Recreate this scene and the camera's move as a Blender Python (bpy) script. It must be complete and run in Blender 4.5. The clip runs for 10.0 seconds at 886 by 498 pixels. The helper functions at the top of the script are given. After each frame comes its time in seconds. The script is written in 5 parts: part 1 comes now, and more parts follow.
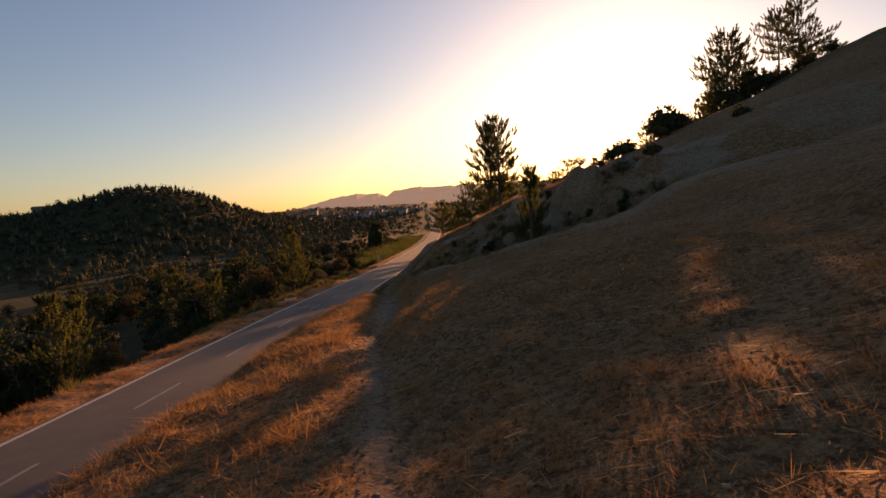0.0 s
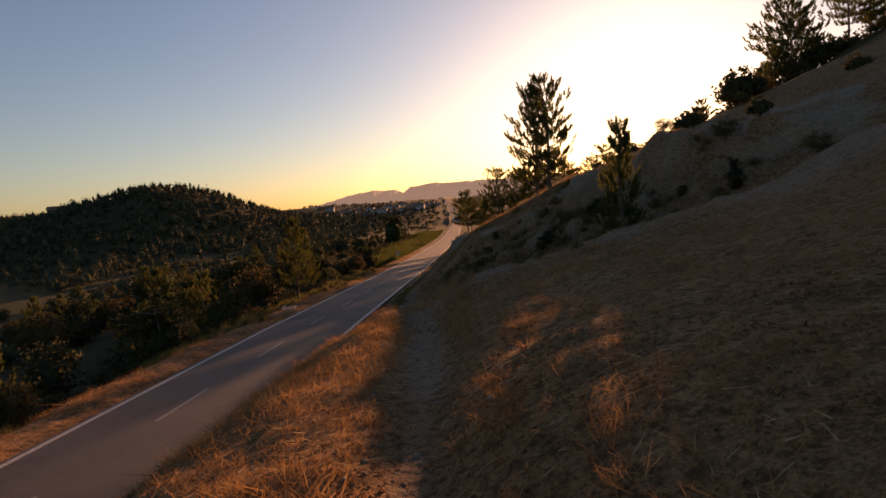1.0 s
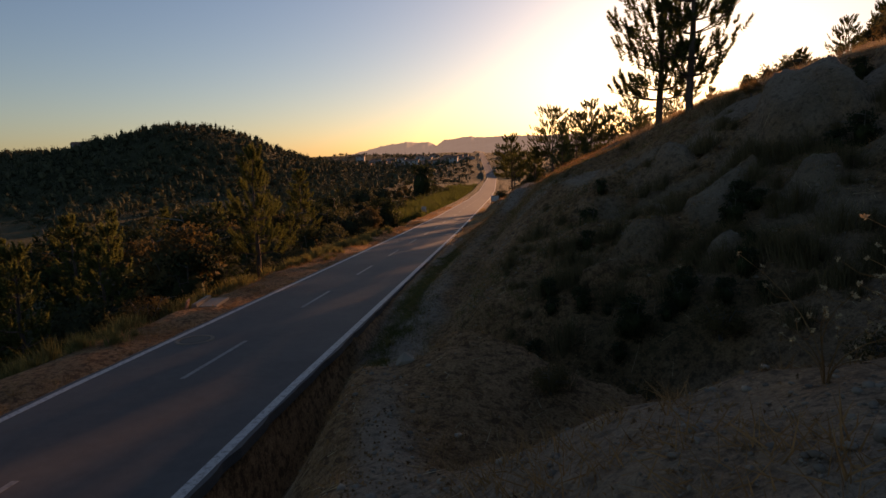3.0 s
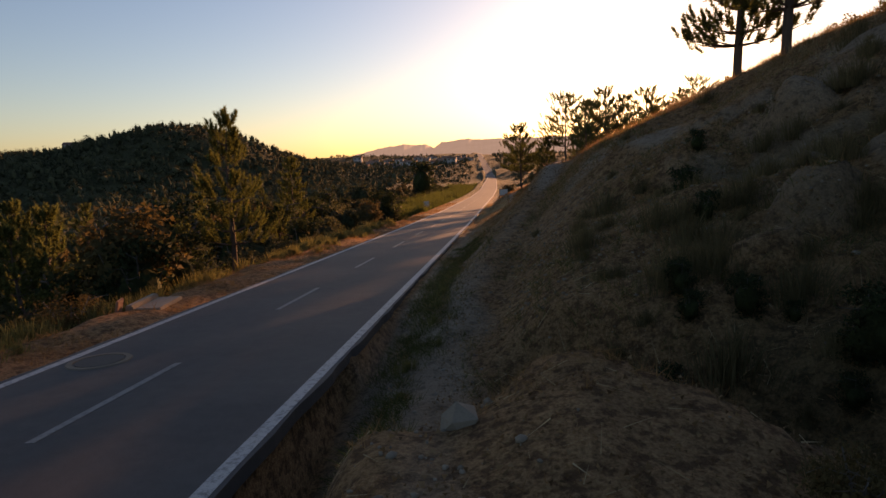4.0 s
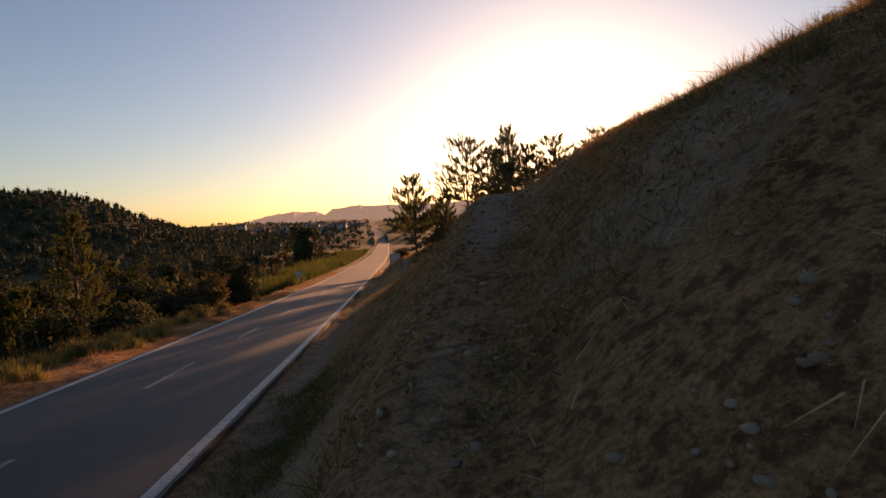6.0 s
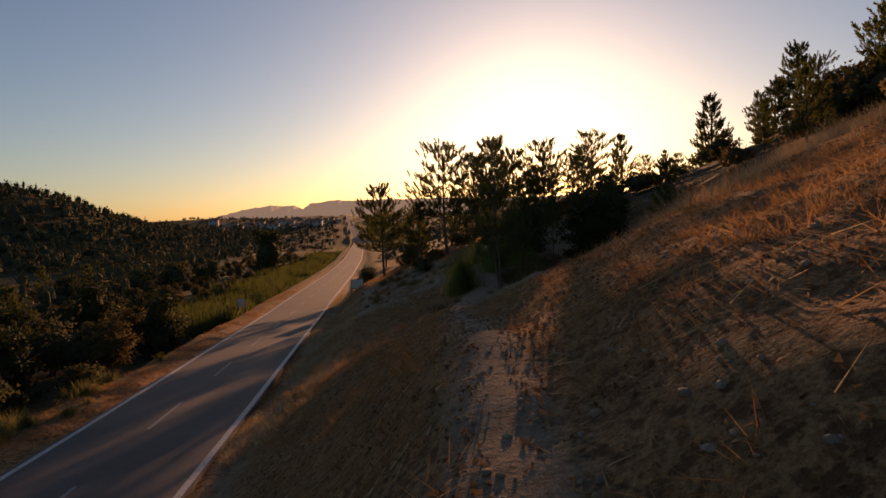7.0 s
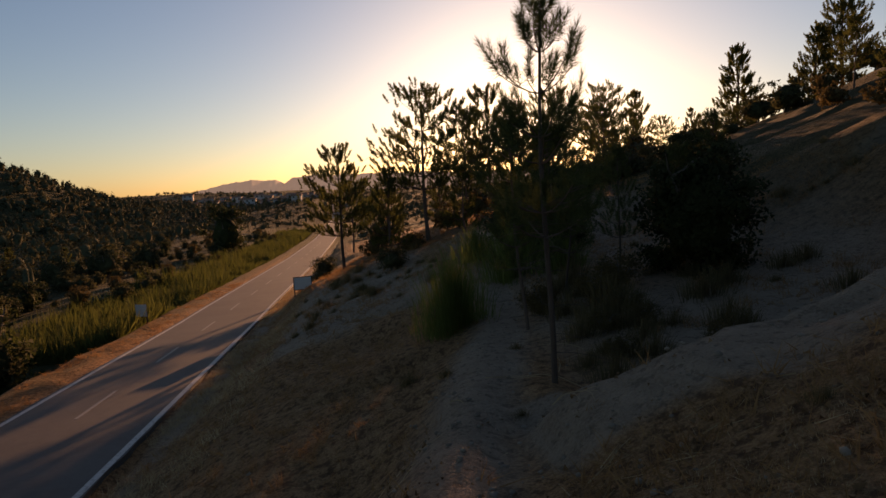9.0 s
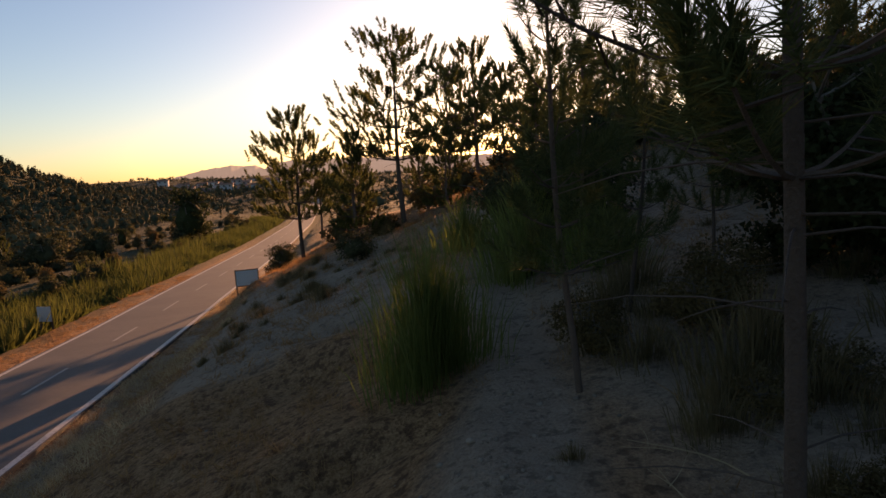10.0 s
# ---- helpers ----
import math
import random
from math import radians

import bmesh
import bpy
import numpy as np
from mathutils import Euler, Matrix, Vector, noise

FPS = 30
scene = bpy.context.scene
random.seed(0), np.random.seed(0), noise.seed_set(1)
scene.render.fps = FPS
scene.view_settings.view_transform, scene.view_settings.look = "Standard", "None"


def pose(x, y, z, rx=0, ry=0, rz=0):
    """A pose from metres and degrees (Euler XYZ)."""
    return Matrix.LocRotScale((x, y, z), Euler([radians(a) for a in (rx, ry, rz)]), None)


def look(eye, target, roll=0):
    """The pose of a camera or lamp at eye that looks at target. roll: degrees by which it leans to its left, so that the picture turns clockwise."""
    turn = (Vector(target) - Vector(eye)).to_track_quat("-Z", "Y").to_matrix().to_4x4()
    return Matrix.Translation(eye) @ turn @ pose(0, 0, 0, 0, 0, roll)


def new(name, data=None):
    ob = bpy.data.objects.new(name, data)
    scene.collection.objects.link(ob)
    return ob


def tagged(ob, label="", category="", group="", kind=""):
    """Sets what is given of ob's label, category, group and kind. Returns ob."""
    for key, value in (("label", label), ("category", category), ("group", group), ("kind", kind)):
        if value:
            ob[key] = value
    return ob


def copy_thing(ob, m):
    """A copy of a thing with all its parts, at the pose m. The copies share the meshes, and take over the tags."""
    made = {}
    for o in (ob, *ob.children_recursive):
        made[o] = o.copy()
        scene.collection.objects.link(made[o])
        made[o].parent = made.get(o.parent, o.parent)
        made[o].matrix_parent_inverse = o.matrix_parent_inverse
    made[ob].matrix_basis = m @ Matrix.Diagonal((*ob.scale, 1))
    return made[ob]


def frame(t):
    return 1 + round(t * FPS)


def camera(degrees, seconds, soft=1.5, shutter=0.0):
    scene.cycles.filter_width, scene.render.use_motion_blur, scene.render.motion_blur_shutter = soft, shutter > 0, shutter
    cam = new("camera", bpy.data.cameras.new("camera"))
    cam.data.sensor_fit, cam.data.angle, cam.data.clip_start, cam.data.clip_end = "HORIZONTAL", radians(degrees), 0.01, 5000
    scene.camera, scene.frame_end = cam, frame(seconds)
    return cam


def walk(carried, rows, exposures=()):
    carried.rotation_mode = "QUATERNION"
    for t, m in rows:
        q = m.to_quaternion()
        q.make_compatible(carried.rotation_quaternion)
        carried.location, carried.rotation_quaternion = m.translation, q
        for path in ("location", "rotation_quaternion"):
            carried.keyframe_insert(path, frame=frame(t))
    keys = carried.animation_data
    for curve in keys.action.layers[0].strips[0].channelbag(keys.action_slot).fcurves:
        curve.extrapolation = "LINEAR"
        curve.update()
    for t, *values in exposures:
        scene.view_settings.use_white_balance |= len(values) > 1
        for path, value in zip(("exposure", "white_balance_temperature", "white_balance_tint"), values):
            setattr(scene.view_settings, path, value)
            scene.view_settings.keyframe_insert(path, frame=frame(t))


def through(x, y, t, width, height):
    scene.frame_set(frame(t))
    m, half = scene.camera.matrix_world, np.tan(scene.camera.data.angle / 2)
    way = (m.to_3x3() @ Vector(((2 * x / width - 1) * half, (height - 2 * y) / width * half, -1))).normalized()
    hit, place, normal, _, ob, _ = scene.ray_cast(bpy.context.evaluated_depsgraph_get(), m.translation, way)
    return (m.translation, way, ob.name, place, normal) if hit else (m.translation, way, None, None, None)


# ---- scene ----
cam = camera(74.0, 10.0)
PATH = [
    (0, (0.762, 0.75, 6.59), (0.739, 2.744, 6.437), -4.2),
    (0.5, (0.099, 4.995, 6.306), (0.048, 6.989, 6.162), -4.3),
    (1, (-0.511, 9.319, 5.884), (-0.593, 11.311, 5.722), -5.0),
    (1.5, (-1.099, 13.506, 5.549), (-1.182, 15.497, 5.38), -5.1),
    (2, (-1.262, 17.575, 5.297), (-1.364, 19.564, 5.106), -4.4),
    (2.5, (-1.539, 21.344, 5.045), (-1.706, 23.318, 4.773), -2.7),
    (3, (-1.809, 24.178, 4.806), (-2.0, 26.145, 4.499), -2.5),
    (4.5, (-3.58, 31.159, 3.061), (-3.741, 33.133, 2.781), -2.8),
    (5, (-3.87, 33.697, 2.763), (-3.888, 35.689, 2.589), -4.0),
    (5.5, (-3.89, 35.941, 2.675), (-3.756, 37.934, 2.569), -4.0),
    (5.6, (-3.684, 36.9, 2.677), (-3.538, 38.892, 2.581), -3.9),
    (7, (-1.34, 48.361, 4.581), (-1.083, 50.341, 4.466), -2.7),
    (7.5, (-0.761, 50.697, 5.19), (-0.498, 52.674, 5.045), -2.4),
    (8, (-0.263, 53.73, 5.233), (0.01, 55.704, 5.062), -2.3),
    (8.5, (0.116, 56.759, 4.845), (0.401, 58.73, 4.66), -2.7),
    (9, (0.416, 59.7, 4.419), (0.72, 61.667, 4.214), -2.9),
    (9.5, (0.81, 62.582, 4.006), (1.137, 64.54, 3.766), -3.1),
    (10, (1.436, 65.181, 3.823), (1.792, 67.132, 3.563), -3.3),
]
walk(cam, [(t, look(eye, target, roll)) for t, eye, target, roll in PATH],
     [(0, 0.85, 9400, 36), (1, 0.78, 9400, 36), (2, 0.88, 9600, 38), (2.5, 0.75, 8900, 34), (3.0, 0.65, 8500, 32), (4.5, 1.35, 9400, 36), (5.5, 1.2, 9400, 36), (7, 0.5, 9000, 33), (8, 0.55, 9100, 33), (8.5, 0.5, 9000, 32), (9.0, 0.58, 8700, 30), (9.5, 0.85, 8500, 30), (10, 1.2, 8500, 30)])

# ---- light: a low evening sun ahead, a clear sky ----
SUN_AZ, SUN_EL = 16.9, 6.43
world = bpy.data.worlds.new("world")
scene.world = world
world.use_nodes = True
wn = world.node_tree.nodes
sky = wn.new("ShaderNodeTexSky")
sky.sky_type = "NISHITA"
sky.sun_disc = False
sky.sun_elevation = radians(SUN_EL)
sky.sun_rotation = radians(SUN_AZ)
sky.air_density, sky.dust_density, sky.ozone_density = 1.0, 0.7, 3.3
rich = wn.new("ShaderNodeHueSaturation")
rich.inputs["Saturation"].default_value = 1.03
world.node_tree.links.new(sky.outputs[0], rich.inputs["Color"])
world.node_tree.links.new(rich.outputs[0], wn["Background"].inputs[0])
wn["Background"].inputs[1].default_value = 0.1
sun_data = bpy.data.lights.new("sun", "SUN")
sun_data.energy, sun_data.angle, sun_data.color = 4.4, radians(0.6), (1.0, 0.57, 0.30)
sun = new("sun", sun_data)
sun_dir = Vector((math.sin(radians(SUN_AZ)) * math.cos(radians(SUN_EL)), math.cos(radians(SUN_AZ)) * math.cos(radians(SUN_EL)), math.sin(radians(SUN_EL))))
sun.matrix_world = look(sun_dir * 300, (0, 0, 0))


# ---- materials ----
def principled(name):
    m = bpy.data.materials.new(name)
    m.use_nodes = True
    return m, m.node_tree.nodes, m.node_tree.links, m.node_tree.nodes["Principled BSDF"]


def noise_tex(n, l, scale, detail=4.0, rough=0.6, space="Object"):
    co = n.new("ShaderNodeTexCoord")
    t = n.new("ShaderNodeTexNoise")
    t.inputs["Scale"].default_value, t.inputs["Detail"].default_value, t.inputs["Roughness"].default_value = scale, detail, rough
    l.new(co.outputs[space], t.inputs["Vector"])
    return t.outputs["Fac"]


def ramp(n, l, fac, stops):
    r = n.new("ShaderNodeValToRGB")
    while len(r.color_ramp.elements) < len(stops):
        r.color_ramp.elements.new(0.5)
    for e, (p, c) in zip(r.color_ramp.elements, stops):
        e.position, e.color = p, (*c, 1)
    l.new(fac, r.inputs[0])
    return r.outputs[0]


def mix(n, l, fac, a, b, kind="MIX"):
    m = n.new("ShaderNodeMix")
    m.data_type, m.blend_type = "RGBA", kind
    for sock, v in ((m.inputs[0], fac), (m.inputs[6], a), (m.inputs[7], b)):
        if isinstance(v, (int, float)):
            sock.default_value = v
        elif isinstance(v, tuple):
            sock.default_value = (*v, 1)
        else:
            l.new(v, sock)
    return m.outputs[2]


def bump(n, l, b, fac, strength, dist):
    bp = n.new("ShaderNodeBump")
    bp.inputs["Strength"].default_value, bp.inputs["Distance"].default_value = strength, dist
    l.new(fac, bp.inputs["Height"])
    l.new(bp.outputs[0], b.inputs["Normal"])


def simple(name, dark, light, scale=8.0, rough=0.8, relief=0.3, dist=0.01, per="object", metal=0.0):
    """A rough surface with two scales of grain; per: what varies its tone from piece to piece."""
    m, n, l, b = principled(name)
    f1, f2 = noise_tex(n, l, scale), noise_tex(n, l, scale * 9.0, 3.0)
    c = ramp(n, l, f1, [(0.3, dark), (0.7, light)])
    c = mix(n, l, 0.5, c, ramp(n, l, f2, [(0.3, tuple(v * 0.7 for v in dark)), (0.75, light)]))
    vary = n.new("ShaderNodeObjectInfo").outputs["Random"] if per == "object" else n.new("ShaderNodeNewGeometry").outputs["Random Per Island"]
    c = mix(n, l, 0.6, c, ramp(n, l, vary, [(0.0, tuple(v * 0.75 for v in dark)), (1.0, tuple(min(1, v * 1.15) for v in light))]))
    l.new(c, b.inputs["Base Color"])
    b.inputs["Roughness"].default_value, b.inputs["Metallic"].default_value = rough, metal
    if relief:
        bump(n, l, b, f2, relief, dist)
    return m


def foliage(name, dark, light, through=0.45, patch=1.3):
    """Thin leaves, needles or blades that let light through."""
    m, n, l, b = principled(name)
    vary = n.new("ShaderNodeNewGeometry").outputs["Random Per Island"]
    c = ramp(n, l, vary, [(0.0, dark), (1.0, light)])
    c = mix(n, l, 0.35 if patch > 1 else 0.65, c, ramp(n, l, noise_tex(n, l, patch, 2.0), [(0.35, dark), (0.65, light)]))
    l.new(c, b.inputs["Base Color"])
    b.inputs["Roughness"].default_value = 0.8
    b.inputs["Specular IOR Level"].default_value = 0.08
    tr = n.new("ShaderNodeBsdfTranslucent")
    l.new(c, tr.inputs["Color"])
    ms = n.new("ShaderNodeMixShader")
    ms.inputs[0].default_value = through
    l.new(b.outputs[0], ms.inputs[1])
    l.new(tr.outputs[0], ms.inputs[2])
    l.new(ms.outputs[0], n["Material Output"].inputs["Surface"])
    return m


def ground_material():
    """Dry grass, soil and bare pale earth by the cover that the plan lays on the ground."""
    m, n, l, b = principled("dry_ground")
    at = n.new("ShaderNodeAttribute")
    at.attribute_name = "cover"
    sep = n.new("ShaderNodeSeparateColor")
    l.new(at.outputs["Color"], sep.inputs[0])
    big, mid, fine = noise_tex(n, l, 0.35, 5.0), noise_tex(n, l, 2.6, 6.0, 0.7), noise_tex(n, l, 28.0, 4.0, 0.7)
    grass = ramp(n, l, mid, [(0.30, (0.15, 0.070, 0.032)), (0.5, (0.36, 0.172, 0.076)), (0.72, (0.55, 0.295, 0.135))])
    grass = mix(n, l, 0.45, grass, ramp(n, l, fine, [(0.36, (0.06, 0.029, 0.014)), (0.62, (0.60, 0.36, 0.175))]))
    clod = noise_tex(n, l, 7.5, 4.0, 0.65)
    grass = mix(n, l, ramp(n, l, clod, [(0.40, (0.75, 0.75, 0.75)), (0.52, (0, 0, 0))]), grass, (0.085, 0.040, 0.020))
    bare = ramp(n, l, mid, [(0.3, (0.27, 0.185, 0.120)), (0.7, (0.45, 0.325, 0.220))])
    bare = mix(n, l, 0.3, bare, ramp(n, l, fine, [(0.35, (0.13, 0.10, 0.07)), (0.65, (0.44, 0.36, 0.27))]))
    bare = mix(n, l, ramp(n, l, clod, [(0.36, (0.6, 0.6, 0.6)), (0.46, (0, 0, 0))]), bare, (0.11, 0.08, 0.055))
    green = ramp(n, l, mid, [(0.3, (0.026, 0.033, 0.013)), (0.7, (0.060, 0.066, 0.026))])
    jag = n.new("ShaderNodeMath")
    jag.operation = "MULTIPLY_ADD"
    l.new(big, jag.inputs[0])
    jag.inputs[1].default_value = 0.9
    l.new(sep.outputs[0], jag.inputs[2])
    edge = n.new("ShaderNodeMapRange")
    edge.inputs[1].default_value, edge.inputs[2].default_value = 0.75, 1.15
    l.new(jag.outputs[0], edge.inputs[0])
    c = mix(n, l, edge.outputs[0], grass, bare)
    c = mix(n, l, sep.outputs[1], c, green)
    l.new(c, b.inputs["Base Color"])
    b.inputs["Roughness"].default_value = 0.95
    b.inputs["Specular IOR Level"].default_value = 0.15
    rough = n.new("ShaderNodeMath")
    rough.operation = "MULTIPLY_ADD"
    l.new(clod, rough.inputs[0])
    rough.inputs[1].default_value = 2.2
    l.new(fine, rough.inputs[2])
    bump(n, l, b, rough.outputs[0], 1.0, 0.07)
    return m


def asphalt_material():
    m, n, l, b = principled("worn_asphalt")
    big, mid, fine = noise_tex(n, l, 0.5, 5.0), noise_tex(n, l, 5.0, 5.0), noise_tex(n, l, 140.0, 2.0)
    c = ramp(n, l, mid, [(0.3, (0.050, 0.047, 0.046)), (0.7, (0.085, 0.080, 0.076))])
    c = mix(n, l, 0.4, c, ramp(n, l, fine, [(0.35, (0.030, 0.028, 0.027)), (0.7, (0.13, 0.122, 0.115))]))
    c = mix(n, l, 0.35, c, ramp(n, l, big, [(0.4, (0.05, 0.047, 0.045)), (0.65, (0.11, 0.098, 0.086))]))
    l.new(c, b.inputs["Base Color"])
    b.inputs["Roughness"].default_value = 0.75
    b.inputs["Specular IOR Level"].default_value = 0.3
    bump(n, l, b, fine, 0.35, 0.006)
    return m


def paint_material(name, bare, full):
    m, n, l, b = principled(name)
    f, g = noise_tex(n, l, 14.0, 6.0, 0.75), noise_tex(n, l, 60.0, 3.0)
    c = ramp(n, l, f, [(0.38, bare), (0.52, full)])
    c = mix(n, l, 0.25, c, ramp(n, l, g, [(0.3, bare), (0.6, full)]))
    l.new(c, b.inputs["Base Color"])
    b.inputs["Roughness"].default_value = 0.6
    return m


M_GROUND, M_ASPHALT, M_PAINT = ground_material(), asphalt_material(), paint_material("worn_road_paint", (0.15, 0.14, 0.13), (0.44, 0.42, 0.39))
M_FADED = paint_material("faded_road_paint", (0.09, 0.085, 0.08), (0.20, 0.19, 0.18))
M_BARK = simple("pine_bark", (0.055, 0.036, 0.026), (0.15, 0.10, 0.07), 6.0, 0.9, 0.8, 0.02)
M_GREYBARK = simple("grey_bark", (0.07, 0.06, 0.05), (0.17, 0.15, 0.12), 7.0, 0.9, 0.8, 0.02)
M_NEEDLE = foliage("pine_needles", (0.05, 0.066, 0.022), (0.15, 0.155, 0.05), 0.6)
# needle copy for the young roadside pines, sunlight put into its colour
M_NEEDLE_PALE = foliage("painted_sunlit_needles", (0.06, 0.075, 0.02), (0.15, 0.15, 0.045), 0.5)
M_LEAF = foliage("olive_leaves", (0.040, 0.046, 0.022), (0.115, 0.115, 0.055), 0.4)
M_LEAF_DARK = foliage("dark_leaves", (0.024, 0.034, 0.014), (0.060, 0.072, 0.028), 0.35)
M_FARLEAF = foliage("far_leaves", (0.052, 0.060, 0.030), (0.118, 0.118, 0.058), 0.15, 0.16)
# darker needle copy: shade on the pines beside the trail is in its colour
M_NEEDLE_DARK = foliage("painted_shade_needles", (0.042, 0.056, 0.021), (0.115, 0.135, 0.048), 0.4)
M_SCRUB = foliage("dark_scrub", (0.075, 0.062, 0.028), (0.22, 0.165, 0.080), 0.4)
M_WEED = foliage("low_green_weeds", (0.045, 0.055, 0.016), (0.15, 0.145, 0.05), 0.4)
M_LEAF_DRY = foliage("tawny_leaves", (0.085, 0.062, 0.026), (0.17, 0.125, 0.05), 0.4)
M_REED = foliage("green_reeds", (0.075, 0.105, 0.024), (0.19, 0.225, 0.065), 0.5)
M_THICKET = foliage("roadside_reeds", (0.045, 0.058, 0.015), (0.115, 0.125, 0.036), 0.5)
M_VERGE = foliage("yellow_green_grass", (0.085, 0.085, 0.026), (0.25, 0.215, 0.080), 0.5)
M_STRAW = foliage("dry_grass", (0.20, 0.098, 0.042), (0.46, 0.265, 0.115), 0.45)
M_STALK = foliage("dry_stalks", (0.30, 0.20, 0.10), (0.64, 0.48, 0.28), 0.35)
M_STONE = simple("pale_stone", (0.13, 0.095, 0.065), (0.30, 0.235, 0.165), 5.0, 0.85, 0.5, 0.01, "island")
M_WALL = simple("lime_plaster", (0.34, 0.31, 0.28), (0.62, 0.59, 0.55), 0.6, 0.9, 0.0)
M_ROOF = simple("clay_roof", (0.22, 0.10, 0.06), (0.36, 0.18, 0.11), 0.8, 0.9, 0.0)
M_PANE = simple("dark_window_glass", (0.03, 0.03, 0.035), (0.06, 0.06, 0.07), 1.0, 0.15, 0.0)
M_BOARD = simple("weathered_white_board", (0.36, 0.34, 0.31), (0.56, 0.53, 0.49), 4.0, 0.6, 0.1, 0.002)
M_DARKWOOD = simple("dark_stained_wood", (0.035, 0.026, 0.02), (0.09, 0.065, 0.045), 9.0, 0.8, 0.5, 0.004)
M_IRON = simple("rusty_cast_iron", (0.06, 0.05, 0.045), (0.14, 0.115, 0.095), 12.0, 0.7, 0.4, 0.004, metal=0.6)


# ---- mesh helpers ----
def mesh_from(name, verts, faces, material, smooth=False):
    me = bpy.data.meshes.new(name)
    me.from_pydata([tuple(v) for v in verts], [], [tuple(f) for f in faces])
    me.materials.append(material)
    if smooth:
        me.polygons.foreach_set("use_smooth", [True] * len(me.polygons))
    me.update()
    return me


def fast_mesh(name, verts, polys, material, smooth=False, normals=None):
    """verts: (n, 3) array; polys: (m, k) array with the same k for all."""
    me = bpy.data.meshes.new(name)
    polys = np.asarray(polys, dtype=np.int32)
    k = polys.shape[1]
    me.vertices.add(len(verts))
    me.vertices.foreach_set("co", np.asarray(verts, dtype=np.float32).ravel())
    me.loops.add(polys.size)
    me.loops.foreach_set("vertex_index", polys.ravel())
    me.polygons.add(len(polys))
    me.polygons.foreach_set("loop_start", np.arange(0, polys.size, k, dtype=np.int32))
    me.polygons.foreach_set("loop_total", np.full(len(polys), k, dtype=np.int32))
    if smooth:
        me.polygons.foreach_set("use_smooth", np.ones(len(polys), dtype=bool))
    me.materials.append(material)
    me.update(calc_edges=True)
    me.validate()
    if normals is not None:
        at = me.attributes.new("custom_normal", "FLOAT_VECTOR", "POINT")
        at.data.foreach_set("vector", np.asarray(normals, dtype=np.float32).ravel())
    return me


def part_of(name, me, parent, label=""):
    ob = new(name, me)
    ob.parent = parent
    if label:
        tagged(ob, label)
    return ob


def thing(name, label, category, group="", kind=""):
    return tagged(new(name), label, category, group, kind)


def bm_mesh(name, bm, material, smooth=False):
    me = bpy.data.meshes.new(name)
    bm.to_mesh(me)
    bm.free()
    me.materials.append(material)
    if smooth:
        me.polygons.foreach_set("use_smooth", [True] * len(me.polygons))
    return me


def box_bm(size, at=(0, 0, 0), bevel=0.0, turn=None):
    bm = bmesh.new()
    m = Matrix.Translation(at) @ (turn or Matrix.Identity(4)) @ Matrix.Diagonal((*size, 1))
    bmesh.ops.create_cube(bm, size=1.0, matrix=m)
    if bevel:
        bmesh.ops.bevel(bm, geom=bm.edges[:], offset=bevel, segments=2, affect="EDGES")
    return bm


def tube(points, radii, sides=7):
    """Verts and quads of a bent tapering tube."""
    pts = np.asarray(points, float)
    verts, faces = [], []
    for i, p in enumerate(pts):
        d = pts[min(i + 1, len(pts) - 1)] - pts[max(i - 1, 0)]
        d /= np.linalg.norm(d) + 1e-9
        a = np.cross(d, (0.31, 0.95, 0.05) if abs(d[2]) > 0.5 else (0, 0, 1))
        a /= np.linalg.norm(a)
        b = np.cross(d, a)
        for k in range(sides):
            w = 2 * math.pi * k / sides
            verts.append(p + radii[i] * (a * math.cos(w) + b * math.sin(w)))
    for i in range(len(pts) - 1):
        for k in range(sides):
            q = (k + 1) % sides
            faces.append((i * sides + k, i * sides + q, (i + 1) * sides + q, (i + 1) * sides + k))
    return verts, faces


def join(pieces):
    verts, faces = [], []
    for v, f in pieces:
        o = len(verts)
        verts.extend(v)
        faces.extend(tuple(i + o for i in q) for q in f)
    return verts, faces


# ---- the plan: road, trail and ground ----
def fade(a, b, v):
    t = np.clip((v - a) / (b - a), 0, 1)
    return t * t * (3 - 2 * t)


def road_x(y):
    return np.interp(y, [-60, 0, 33, 65, 95, 132, 172, 285, 600, 900], [-8.9, -7.75, -7.15, -6.65, -6.25, -5.3, -4.5, -4.2, -17, -30])


def road_z(y):
    return np.interp(y, [-60, 0, 33, 65, 90, 132, 172, 285, 600, 900], [4.5, 2.5, 1.25, -0.37, -1.55, -3.0, -3.9, -5.0, 8.0, 12])


def trail_x(y):
    return np.interp(y, [-20, 0.7, 5, 9.3, 13.5, 17.6, 21.3, 24.2, 27.5, 31.2, 33.7, 36, 42, 48.4, 50.7, 53.7, 56.8, 59.7, 62.6, 65.2, 68.4, 70, 72, 75, 81],
                     [3, 0.76, 0.1, -0.5, -1.1, -1.26, -1.54, -1.81, -2.55, -3.4, -3.75, -3.85, -3.1, -1.34, -0.76, -0.26, 0.1, 0.4, 0.75, 1.3, 2.4, 2.95, 3.5, 4.1, 6])


def trail_z(y):
    return np.interp(y, [-20, 0.7, 5, 9.3, 13.5, 17.6, 21.3, 24.2, 27.5, 29.5, 32.7, 33.9, 36, 42, 48.4, 50.7, 53.7, 56.8, 59.7, 62.6, 65.2, 68.4, 72, 75, 81],
                     [5.8, 4.75, 4.45, 4.05, 3.7, 3.45, 3.2, 2.95, 2.4, 1.95, 1.68, 1.02, 0.82, 1.5, 2.75, 3.3, 3.38, 3.0, 2.57, 2.16, 1.95, 1.7, 1.6, 1.8, 1.8])


